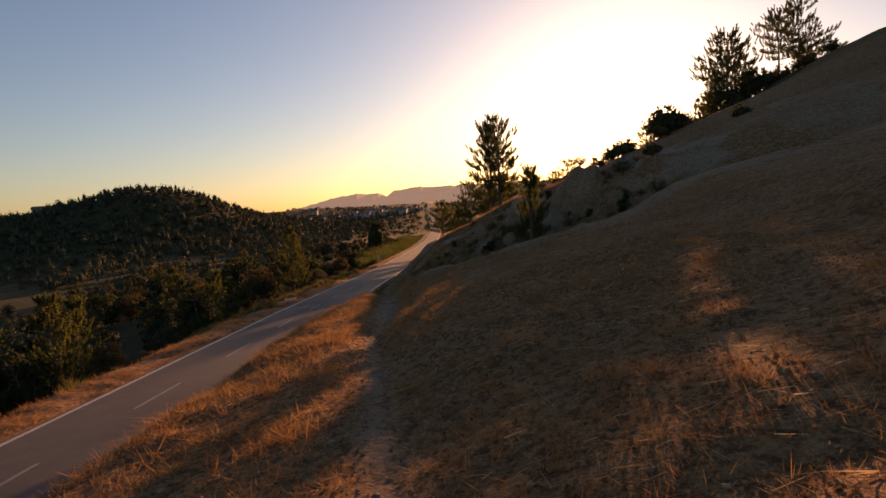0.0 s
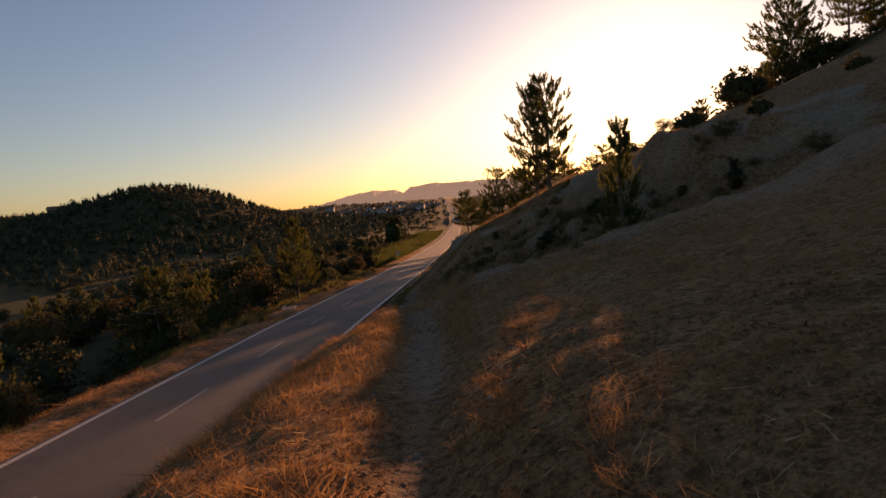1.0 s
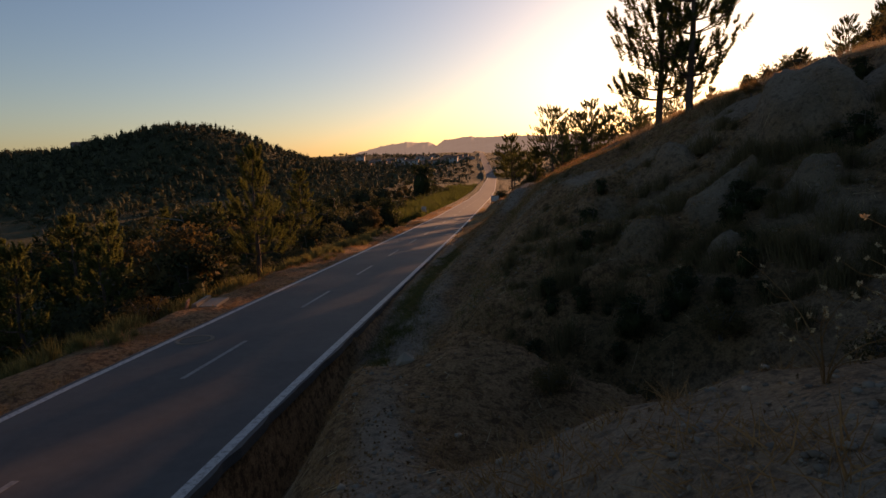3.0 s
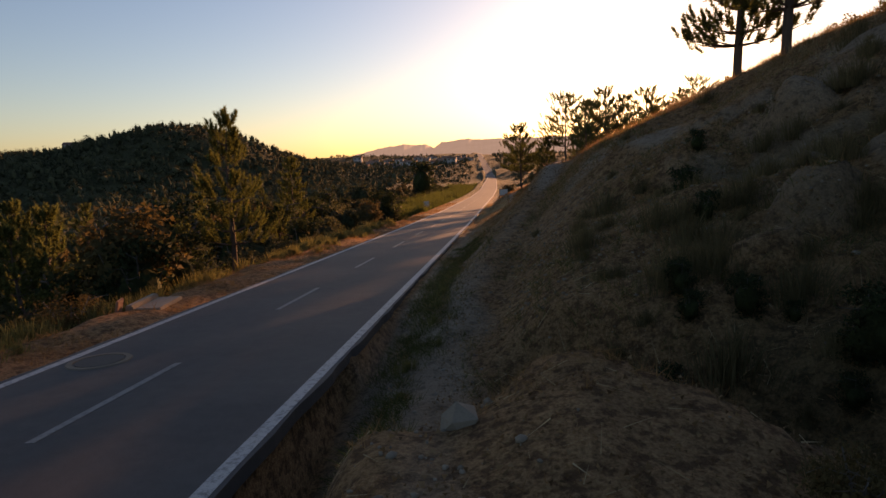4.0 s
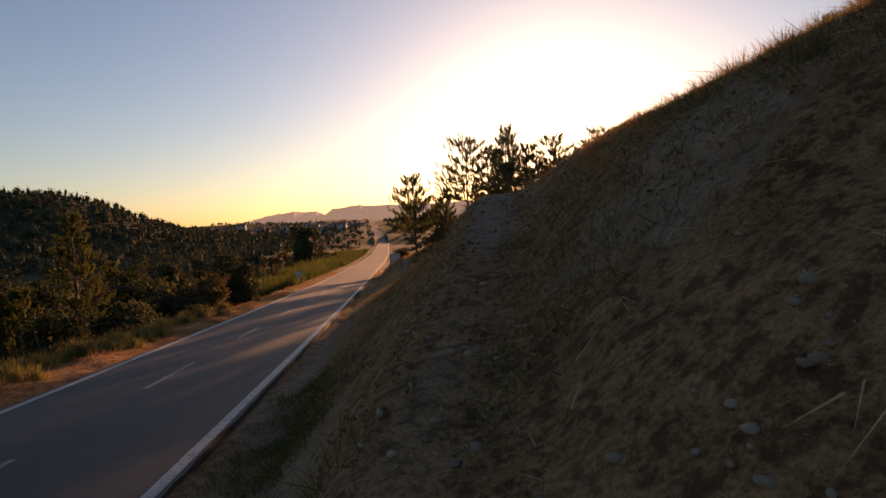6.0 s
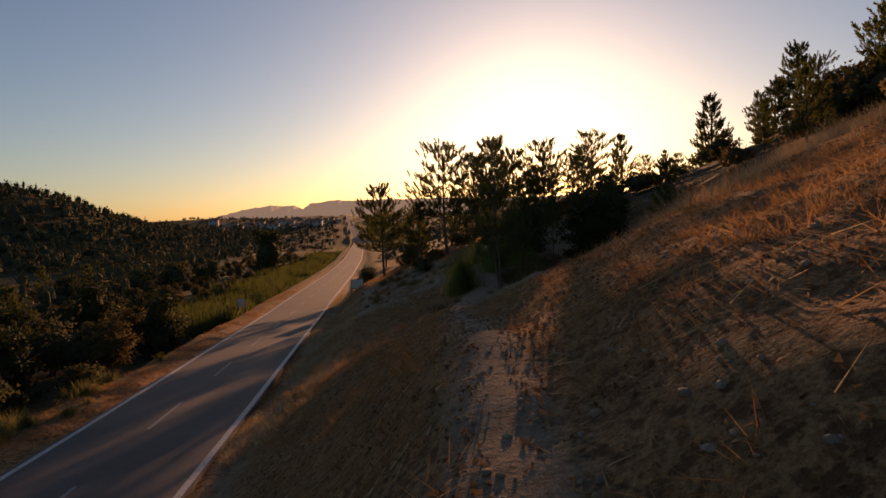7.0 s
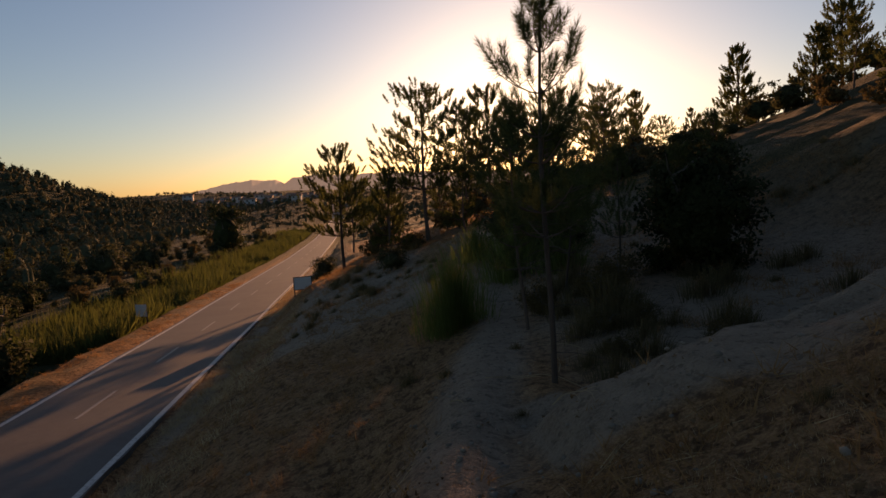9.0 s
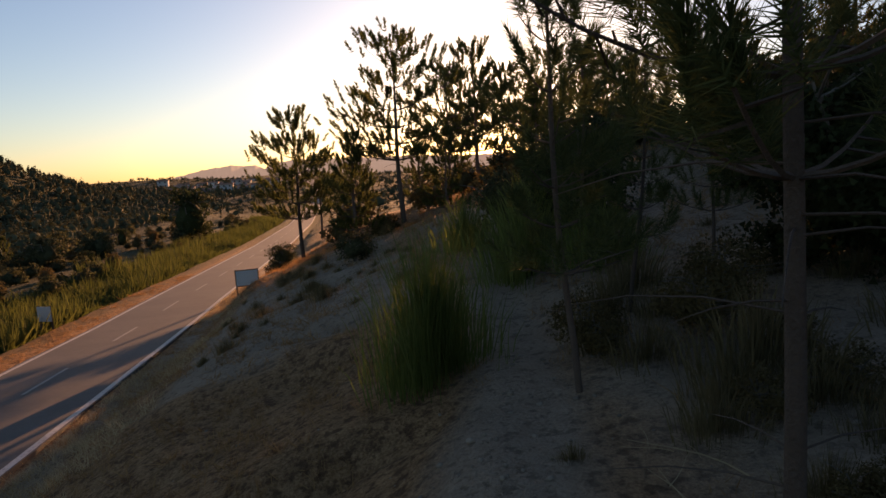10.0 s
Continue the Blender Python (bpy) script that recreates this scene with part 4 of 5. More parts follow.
while placed < 90:
    x, y = -1.5 + 16 * h.random(), 33 + 11.5 * h.random()
    deep = float(carved(x, y))
    if deep < 0.3 or h.random() > deep + 0.2 or float(knobs(x, y)[1]) > 0.3:
        continue
    if placed % 4 == 0:
        tagged(copy_at(DARK, x, y, 0.08 + 0.12 * h.random(), 6 * h.random(), 0.05), "low dark bush in a washed-out gully", group="bushes on the cut slope")
    else:
        tagged(copy_at(SCRUB, x, y, 0.3 + 0.45 * h.random(), 6 * h.random(), 0.03), "dark brown scrub in a washed-out gully", group="scrub clumps")
    placed += 1
for kx, ky, r, up in KNOBS:
    for k in range(7):
        a = 6.28 * h.random()
        x, y = kx + math.cos(a) * r * 1.25, ky + math.sin(a) * r * 1.1
        if float(knobs(x, y)[1]) < 0.3:
            tagged(copy_at(SCRUB, x, y, 0.25 + 0.35 * h.random(), 6 * h.random(), 0.03), "dark brown scrub at the foot of a clay knob", group="scrub clumps")
for k in range(13):
    x, y = 3.0 + 3.8 * h.random(), 66.7 + 5.0 * h.random()
    if abs(x - float(trail_x(y))) > 0.85 and math.hypot(x - 2.9, y - 66.8) > 0.5:
        tagged(copy_at(BRUSH, x, y, 0.28 + 0.4 * h.random(), 6 * h.random(), 0.04), "reddish brown dry brush beside the trail", group="brush beside the trail")
# the wooded valley beside the road
g = rnd(77)
KINDS = [(OLIVE, "grey green olive bush in the valley", "valley olives", 0.55, 1.15), (DARK, "dark evergreen tree in the valley", "valley evergreens", 0.45, 1.05), (TAWNY, "tawny leaved tree in the valley", "valley trees", 0.5, 1.1),
         (PINE_E, "young green pine in the valley", "valley pines", 0.9, 1.5), (SHRUB_FAR, "low green shrub in the valley", "valley shrubs", 0.9, 1.9)]
for x, y, v, k in ((-24.0, 52.5, 3, 1.35), (-18.0, 47.0, 3, 1.3), (-16.2, 39.0, 3, 1.0), (-17.5, 42.5, 0, 0.9), (-15.0, 50.5, 4, 1.2), (-13.6, 52.4, 4, 0.9), (-14.5, 62, 1, 0.7), (-17.5, 66, 1, 1.0), (-15.4, 70.5, 0, 0.9), (-13.2, 74, 4, 1.2), (-21, 60, 1, 1.2),
                   (-14.0, 78.5, 2, 0.75), (-15.8, 35.0, 0, 0.8), (-14.2, 31.0, 4, 1.2), (-17, 28, 3, 1.2), (-20, 33, 0, 0.9), (-15, 22, 1, 0.6), (-18.5, 18, 0, 0.9), (-22, 24, 3, 1.3), (-17, 12, 0, 0.8), (-15.5, 15.5, 2, 0.6), (-19.5, 10, 1, 0.8), (-16.2, 19.5, 3, 1.1), (-21, 14.5, 2, 0.8), (-14.8, 26, 2, 0.55), (-24, 18, 1, 0.9), (-26, 28, 1, 1.0), (-18.5, 23, 1, 0.7), (-15.2, 9.0, 4, 1.2), (-16, 5.5, 0, 0.7), (-19, 29, 2, 0.8), (-28, 36, 1, 1.1), (-24, 40, 0, 1.1), (-21, 44, 1, 0.9), (-30, 48, 2, 1.1), (-27, 56, 1, 1.2)):
    ob, label, grp, lo, hi = KINDS[v]
    tagged(copy_at(ob, x, y, k, x + 2 * y, 0.1), label, group=grp)
count = 0
while count < 330:
    y = -8 + 150 * g.random() ** 1.15
    x = float(road_x(y)) - 6.4 - 66 * g.random() ** 1.3
    u = x - float(road_x(y))
    if (y > 84 and u > -17) or (u < -10 and float(wavy(x, y, 16, 63) + 0.5 * wavy(x, y, 7, 64)) < -0.12):
        continue
    v = int(g.choice([0, 1, 2, 3, 4], p=[0.32, 0.29, 0.12, 0.10, 0.17] if y < 84 else [0.55, 0.1, 0.08, 0.07, 0.2]))
    ob, label, grp, lo, hi = KINDS[v]
    k = (lo + (hi - lo) * g.random()) * (0.75 if u > -10 else 1.0)
    tagged(copy_at(ob, x, y, k, 6.28 * g.random(), 0.1), label, group=grp)
    count += 1

for k in range(150):
    y = 86 + 110 * g.random()
    x = float(road_x(y)) - 13 - 50 * g.random() ** 1.2
    ob, label, grp, lo, hi = KINDS[(0, 4, 4, 0, 1)[k % 5]]
    tagged(copy_at(ob, x, y, (0.5, 0.5, 0.8, 0.75, 0.45)[k % 5] * (0.7 + 0.7 * g.random()), 6.28 * g.random(), 0.1), label, group=grp)

for k in range(110):
    y = 92 + 110 * g.random()
    x = float(road_x(y)) - 10.5 - 16 * g.random() ** 1.3
    ob, label, grp, lo, hi = KINDS[(0, 4, 2, 4, 0)[k % 5]]
    tagged(copy_at(ob, x, y, (0.45, 0.9, 0.4, 0.7, 0.35)[k % 5] * (0.6 + 0.8 * g.random()), 6.28 * g.random(), 0.1), label, group=grp)

# reeds beside the trail and along the road
put(tuft_clump("reed_clump", "tall green reed clump beside the trail", "reeds", 2.0, 0.62, 41, M_REED, 1100, 0.013, 0.12), 2.45, 71.9)
REED = put(tuft_clump("reed_clump", "tall green reed clump beside the trail", "reeds", 1.7, 0.8, 42, M_REED, 600, 0.02, 0.3), 5.2, 76.3)
for x, y, k in ((4.6, 74.8, 0.9), (6.3, 78.0, 1.0), (4.4, 78.5, 0.8), (5.6, 73.9, 0.7)):
    copy_at(REED, x, y, k, x)
VERGE = put(tuft_clump("grass_clump", "yellow green tall grass on the verge", "grass", 0.9, 0.45, 43, M_VERGE, 200, 0.02, 0.35), -11.7, 55.5)
for i in range(230):
    y = 30 + 36 * g.random() if i < 190 else 2 + 72 * g.random()
    w = g.random()
    if 37 < y < 50 and w < 0.62:
        continue
    tagged(copy_at(VERGE, float(road_x(y)) - (2.9 if y > 35 else 3.9) - 2.6 * w, y, 0.3 + 0.35 * g.random() + 0.6 * w, 6 * g.random(), 0.05), group="verge grass clumps")


for i in range(12):
    y = 33.5 + 0.9 * i
    tagged(copy_at(VERGE, float(road_x(y)) + 2.75 + 0.5 * g.random(), y, 0.16 + 0.16 * g.random(), i, 0.02), "small green weeds beside the road edge", group="roadside weeds")


def green_strip():
    """The yellow-green thicket along the road: uncountable blades."""
    g = rnd(51)
    n = 52000
    y = 88 + 130 * g.random(n) ** 1.2
    x = np.interp(y, [88, 94, 166, 218], [-4.0, -4.2, -4.6, -4.2]) + road_x(y) - 8.5 * g.random(n) ** 1.3
    z = ground(x, y)
    h = (0.25 + 1.1 * g.random(n) ** 1.6) * np.maximum(0.15, 0.7 + 0.75 * wavy(x, y, 3.4, 6) + 0.45 * wavy(x, y, 1.2, 17))
    base = np.stack([x, y, z - 0.05], 1)
    tip = base + np.stack([g.normal(size=n) * 0.3, g.normal(size=n) * 0.3, h], 1)
    v = blades(base, tip, 0.05 + 0.06 * g.random(n), g)
    tagged(new("roadside_thicket", tri_mesh("roadside_thicket", v, M_THICKET)), "yellow green thicket of reeds along the road", "reeds", kind="stuff")


green_strip()


def far_woods():
    """Trees of the far hill and valley, too many and too far to count."""
    g = rnd(61)
    def crowns(x, y, h, w, per, size):
        z = ground(x, y)
        n = len(x)
        c = np.stack([x, y, z + h * 0.5], 1)
        off = g.normal(size=(n, per, 3))
        off /= np.linalg.norm(off, axis=2, keepdims=True)
        off *= 0.55 + 0.45 * g.random((n, per, 1))
        taper = np.clip(1.0 - 0.55 * np.maximum(off[:, :, 2:3], 0) * (g.random((n, 1, 1)) > 0.5), 0.2, 1)
        off[:, :, :2] *= taper
        p = c[:, None, :] + off * np.stack([w, w, h], 1)[:, None, :] * 0.5
        p = p.reshape(-1, 3)
        a = g.normal(size=p.shape)
        a /= np.linalg.norm(a, axis=1, keepdims=True)
        b = np.cross(a, g.normal(size=p.shape))
        b /= np.linalg.norm(b, axis=1, keepdims=True) + 1e-9
        s = np.repeat(w * size, per)[:, None] * (0.6 + 0.8 * g.random((len(p), 1)))
        leaf = np.stack([p - a * s * 0.5, p + a * s * 0.5, p + b * s], 1).reshape(-1, 3)
        d, f = ball(1)
        lump = d[None] * (0.38 + 0.34 * g.random((n, len(d), 1)))
        lump = (c[:, None, :] + lump * np.stack([w, w, h], 1)[:, None, :] * 0.5).reshape(-1, 3)
        skin = np.tile(d * 0.5 + (0, 0, 1.0), (n, 1))
        skin /= np.linalg.norm(skin, axis=1, keepdims=True)
        return leaf, np.repeat(c - (0, 0, 1), per, 0), lump, skin, (f[None] + (np.arange(n) * len(d))[:, None, None]).reshape(-1, 3)

    def wood_of(name, label, made):
        leaf, mid, lump, skin, faces = made
        whole = tagged(new(name, tri_mesh(name, leaf, M_FARLEAF, mid, 0.85, 1.6)), label, "wood", kind="stuff")
        tagged(part_of("inner_crown", fast_mesh("inner_crown", lump, faces, M_FARLEAF, True, skin), whole), kind="stuff")
    n = 12000
    x, y = -470 + 430 * g.random(n), 120 + 330 * g.random(n)
    wood = np.exp(-(((x + 165) / 95) ** 2 + ((y - 310) / 130) ** 2)) + np.exp(-(((x + 290) / 150) ** 2 + ((y - 330) / 150) ** 2)) + 0.25 * wavy(x, y, 30, 7)
    wood = wood * fade(185, 245, y + 0.15 * (x + 165))
    keep = g.random(n) < np.clip(wood * 1.4, 0, 1)
    x, y = x[keep], y[keep]
    n = len(x)
    wood_of("hill_wood", "dark wooded hill across the valley", crowns(x, y, 1.6 + 4.6 * g.random(n) ** 2.2, 1.5 + 4.0 * g.random(n) ** 1.8, 44, 0.14))
    n = 6500
    x, y = -260 + 400 * g.random(n), 100 + 520 * g.random(n)
    off = np.where(x < road_x(y), np.where(y < 150, 15.0, 6 + (y - 140) * 0.01), np.where(y < 150, 400.0, 6 + (y - 140) * 0.012))
    keep = (np.abs(x - road_x(y)) > off) & ((wavy(x, y, 45, 14) + 0.7 * wavy(x, y, 14, 15) > 0.0) | (x > road_x(y)))
    x, y = x[keep], y[keep]
    n = len(x)
    wood_of("valley_wood", "scattered olive trees and bushes in the far valley", crowns(x, y, 0.9 + 3.4 * g.random(n) ** 2.4, 1.0 + 3.2 * g.random(n) ** 1.8, 84, 0.10))

    n = 3400
    x, y = -30 - 190 * g.random(n) ** 1.2, 45 + 215 * g.random(n)
    keep = (wavy(x, y, 26, 72) + 0.7 * wavy(x, y, 9, 73) > -0.05) & (x < road_x(y) - 14 - 0.12 * y)
    x, y = x[keep], y[keep]
    n = len(x)
    wood_of("valley_wood", "olive trees and bushes on the valley floor", crowns(x, y, 0.9 + 4.2 * g.random(n) ** 2.4, 1.1 + 3.4 * g.random(n) ** 1.8, 150, 0.075))


far_woods()


# ---- dry grass ----
def dry_grass(name, label, n, pick, height, width, material, seed, per=10, splay=0.5, spread_r=0.10):
    g = rnd(seed)
    x, y = pick(g, n)
    n = len(x)
    a = g.random((n, per)) * 6.283
    r = spread_r * np.sqrt(g.random((n, per)))
    bx, by = x[:, None] + np.cos(a) * r, y[:, None] + np.sin(a) * r
    bz = ground(bx, by) - 0.03
    h = height(g, x, y)[:, None] * (0.5 + 0.7 * g.random((n, per)))
    lean = g.normal(size=(n, 1, 2)) * 0.25 + g.normal(size=(n, per, 2)) * splay
    base = np.stack([bx, by, bz], 2).reshape(-1, 3)
    tip = np.stack([bx + lean[:, :, 0] * h, by + lean[:, :, 1] * h, bz + h / np.sqrt(1 + np.sum(lean ** 2, 2))], 2).reshape(-1, 3)
    v = blades(base, tip, np.full(n * per, width), g)
    tagged(new(name, tri_mesh(name, v, material)), label, "grass", kind="stuff")


def trail_side(y0, y1, x0, x1, gap, patch=0.0):
    """Places off the road and the trail, gathered in patches."""
    def pick(g, n):
        y = y0 + (y1 - y0) * g.random(n)
        x = x0 + (x1 - x0) * g.random(n)
        keep = (x > road_x(y) + 2.35) & (np.abs(x - trail_x(y)) > gap * (0.6 + 0.8 * g.random(n)))
        keep &= wavy(x, y, 1.6, 31) + 0.6 * wavy(x, y, 0.7, 32) > patch - 0.9 + 0.5 * g.random(n)
        bare = np.exp(-(((y - 26.5) / 2.8) ** 2)) * fade(-3.5, -1.5, x)
        keep &= g.random(n) > 0.85 * bare
        top = fade(63.0, 64.2, y + 0.5 * wavy(x, y, 1.3, 53)) * fade(68.6, 67.5, y) * fade(0.2, 1.6, x)
        cut = fade(0.8, 0.4, carved(x, y)) * fade(-0.2, 0.4, wavy(x, y, 3.2, 51) + 0.6 * wavy(x, y, 1.1, 52)) * fade(-0.8, 1.2, x) * fade(33, 35, y) * fade(45, 42, y)
        keep &= g.random(n) > 0.94 * np.maximum(np.maximum(top, cut), knobs(x, y)[1])
        return x[keep], y[keep]
    return pick


dry_grass("dry_grass", "short dry tawny grass on the hillside", 19000, trail_side(-3, 27, -5.6, 10, 0.32, 0.15), lambda g, x, y: 0.05 + 0.16 * g.random(len(x)) ** 2, 0.009, M_STRAW, 71, 12, 0.75, 0.12)
dry_grass("dry_grass", "short dry tawny grass on the hillside", 17000, trail_side(27, 64, -5, 12, 0.32, 0.1), lambda g, x, y: 0.06 + 0.20 * g.random(len(x)) ** 2, 0.009, M_STRAW, 72, 10, 0.75, 0.12)
dry_grass("dry_grass", "sparse dry grass on the bare slope", 9000, trail_side(62, 96, -4.6, 14, 0.45, 0.25), lambda g, x, y: 0.10 + 0.18 * g.random(len(x)), 0.014, M_STRAW, 73, 11, 0.6)
dry_grass("tall_dry_grass", "tall dry golden grass stalks on the slope", 9000, trail_side(52, 63, 2.2, 13, 0.9, 0.5), lambda g, x, y: 0.07 + (0.1 + 0.42 * g.random(len(x))) * np.maximum(fade(3.6, 4.8, x) * fade(57, 58.5, y), fade(5.5, 7.5, x)), 0.008, M_STALK, 74, 8, 0.25, 0.2)
dry_grass("tall_dry_grass", "tall dry grass along the crest", 1700, trail_side(43, 52, 3.2, 16, 0.9, 0.2), lambda g, x, y: 0.18 + 0.3 * g.random(len(x)), 0.007, M_STALK, 75, 9, 0.2, 0.16)
dry_grass("tall_dry_grass", "scattered dry stalks beside the trail", 420, trail_side(-2, 44, -4.6, 9, 0.5, 0.2), lambda g, x, y: 0.10 + 0.18 * g.random(len(x)), 0.004, M_STALK, 76, 6, 0.5, 0.12)

dry_grass("grass_tufts", "tousled tufts of dry tawny grass on the slope", 1500, trail_side(-3, 24, -4.8, 8, 0.45, 0.5), lambda g, x, y: 0.10 + 0.15 * g.random(len(x)), 0.006, M_STRAW, 78, 34, 0.55, 0.09)
dry_grass("grass_tufts", "tousled tufts of dry tawny grass on the slope", 1900, trail_side(43, 64, -3.6, 9, 0.6, 0.4), lambda g, x, y: 0.10 + 0.16 * g.random(len(x)), 0.006, M_STRAW, 79, 34, 0.5, 0.09)
dry_grass("grass_tufts", "pale dry grass tufts on the earth bank", 420, trail_side(24, 34, -4.0, 5, 0.3, 0.5), lambda g, x, y: 0.06 + 0.12 * g.random(len(x)), 0.006, M_STRAW, 80, 26, 0.6, 0.1)


def ditch_pick(g, n):
    y = 33 + 17 * g.random(n)
    x = road_x(y) + 2.75 + 0.3 * g.normal(size=n) + 0.012 * (y - 33)
    keep = (x > road_x(y) + 2.3) & (wavy(x * 2, y, 1.8, 35) > -0.4 + 0.4 * g.random(n))
    return x[keep], y[keep]


def bank_pick(g, n):
    y = 60 + 40 * g.random(n)
    x = road_x(y) + 2.3 + 2.2 * g.random(n) ** 1.7
    keep = wavy(x, y, 1.5, 36) > -0.5 + 0.6 * g.random(n)
    return x[keep], y[keep]


def lit_pick(g, n):
    y = 3 + 27 * g.random(n)
    x = road_x(y) + 2.3 + 4.6 * g.random(n) ** 1.2
    keep = (wavy(x, y, 1.2, 37) > -0.3 + 0.5 * g.random(n)) & (np.abs(x - trail_x(y)) > 0.5)
    return x[keep], y[keep]


dry_grass("ditch_weeds", "low green weeds along the ditch", 2600, ditch_pick, lambda g, x, y: 0.06 + 0.16 * g.random(len(x)), 0.012, M_WEED, 84, 10, 0.6, 0.1)
dry_grass("slope_weeds", "thin green grass on the lower slope", 2600, trail_side(35, 48, -3.6, 6, 0.3, 0.5), lambda g, x, y: 0.08 + 0.2 * g.random(len(x)), 0.010, M_WEED, 85, 10, 0.5, 0.12)
dry_grass("bank_grass", "golden dry grass along the road bank", 3000, bank_pick, lambda g, x, y: 0.12 + 0.2 * g.random(len(x)), 0.012, M_STALK, 86, 10, 0.5, 0.12)
dry_grass("bank_grass", "golden dry grass along the road bank", 5200, lit_pick, lambda g, x, y: 0.09 + 0.20 * g.random(len(x)), 0.012, M_STRAW, 87, 11, 0.8, 0.13)


def litter(name, label, n, pick, seed):
    """Straw that lies on the ground."""
    g = rnd(seed)
    x, y = pick(g, n)
    n = len(x)
    a, L = g.random(n) * 6.283, 0.08 + 0.24 * g.random(n)
    ex, ey = x + np.cos(a) * L, y + np.sin(a) * L
    base = np.stack([x, y, ground(x, y) + 0.015], 1)
    tip = np.stack([ex, ey, ground(ex, ey) + 0.02 + 0.05 * g.random(n)], 1)
    v = blades(base, tip, 0.006 + 0.006 * g.random(n), g)
    tagged(new(name, tri_mesh(name, v, M_STALK)), label, "straw", kind="stuff")


def flakes(name, label, n, pick, material, size, seed):
    """Dry leaves and chips of bark strewn on the ground."""
    g = rnd(seed)
    x, y = pick(g, n)
    v = leaves(np.stack([x, y, ground(x, y) + 0.012], 1), 0.02, 1, size, g, 0.5)
    tagged(new(name, tri_mesh(name, v, material)), label, "litter", kind="stuff")


M_LITTER = foliage("dry_leaf_litter", (0.075, 0.036, 0.018), (0.40, 0.235, 0.115), 0.2)
flakes("leaf_litter", "dry brown leaves and chips on the slope", 26000, trail_side(-1, 16, -4, 6.5, 0.1, -0.3), M_LITTER, 0.035, 91)
flakes("leaf_litter", "dry brown leaves and chips on the slope", 26000, trail_side(44, 66, -3.5, 6.5, 0.1, -0.3), M_LITTER, 0.038, 92)
flakes("leaf_litter", "dry brown leaves and chips on the slope", 22000, trail_side(21, 42, -3.8, 4.5, 0.0, -0.6), M_LITTER, 0.032, 93)
litter("straw_litter", "loose straw lying on the slope", 16000, trail_side(-3, 66, -5.2, 8, 0.25, -0.2), 79)


def verge_pick(g, n):
    y = -12 + 120 * g.random(n)
    x = road_x(y) - 2.3 - (2.8 - 1.5 * fade(55, 80, y)) * g.random(n)
    keep = wavy(x, y, 1.3, 33) + 0.6 * wavy(x, y, 0.6, 34) > -0.5 + 0.5 * g.random(n)
    keep &= g.random(n) > 0.7 * fade(60, 85, y)
    return x[keep], y[keep]


dry_grass("verge_grass", "short dry golden grass on the verge", 9000, verge_pick, lambda g, x, y: 0.08 + 0.16 * g.random(len(x)), 0.014, M_STRAW, 77, 10, 0.7)


# ---- stones ----
def stone_verts(g, size):
    bm = bmesh.new()
    bmesh.ops.create_icosphere(bm, subdivisions=1, radius=1)
    v = np.array([q.co[:] for q in bm.verts])
    f = [tuple(q.index for q in p.verts) for p in bm.faces]
    bm.free()
    v *= (0.75 + 0.5 * g.random((len(v), 1)))
    v *= np.array([1, 0.6 + 0.4 * g.random(), 0.4 + 0.35 * g.random()]) * size
    c, s_ = math.cos(g.random() * 6.28), math.sin(g.random() * 6.28)
    v[:, 0], v[:, 1] = v[:, 0] * c - v[:, 1] * s_, v[:, 0] * s_ + v[:, 1] * c
    return v, f


def gravel():
    g = rnd(81)
    verts, faces = [], []
    o = 0
    for i in range(13600):
        y = -2 + 76 * g.random()
        wide = 0.45 if g.random() < 0.55 else 2.5
        x = float(trail_x(y)) + g.normal() * wide
        if i > 3800:
            x, y = -3.5 + 9 * g.random() ** 1.3, 21.5 + 7.5 * g.random()
        if i > 5600:
            x, y = -2.8 + 4.5 * g.random(), 36.5 + 6.5 * g.random()
        if i > 7200:
            x, y = -1.0 + 9 * g.random(), 43 + 23 * g.random()
        if i > 9400:
            x, y = 0.5 + 8 * g.random(), 34.5 + 8 * g.random()
        if i > 10400:
            x, y = -1.2 + 6 * g.random() ** 1.2, 22.5 + 5.2 * g.random()
        if x < float(road_x(y)) + 2.3:
            continue
        v, f = stone_verts(g, 0.007 + (0.038 if i < 10400 else 0.024) * g.random() ** 3)
        v = v + (x, y, gz(x, y) + 0.004)
        verts.append(v)
        faces.append(np.array(f) + o)
        o += len(v)
    tagged(new("gravel", fast_mesh("gravel", np.concatenate(verts), np.concatenate(faces), M_STONE)), "pale loose gravel on the trail and slope", "gravel", kind="stuff")


gravel()


def twig(x, y, length, turn, seed):
    """A dry forked twig lying on the ground."""
    g = rnd(seed)
    ob = thing("dead_twig", "thin pale dead twig lying on the earth", "twig", "dead twigs")
    ob.location = (x, y, gz(x, y))
    q = np.linspace(0, 1, 6)
    def laid(a, start, L):
        px = start[0] + math.cos(a) * L * q + 0.04 * L * np.sin(q * 5)
        py = start[1] + math.sin(a) * L * q
        pz = ground(px + x, py + y) - gz(x, y) + 0.02 + 0.12 * L * q * (1 - q)
        return np.stack([px, py, pz], 1)
    main = laid(turn, (0, 0), length)
    part_of("stem", mesh_from("stem", *tube(main, 0.007 * (1 - 0.7 * q), 4), M_STALK), ob)
    for k in (2, 3, 4):
        part_of("fork", mesh_from("fork", *tube(laid(turn + (0.5 if k % 2 else -0.6) + 0.2 * g.normal(), main[k], length * 0.4), 0.004 * (1 - 0.6 * q), 3), M_STALK), ob)


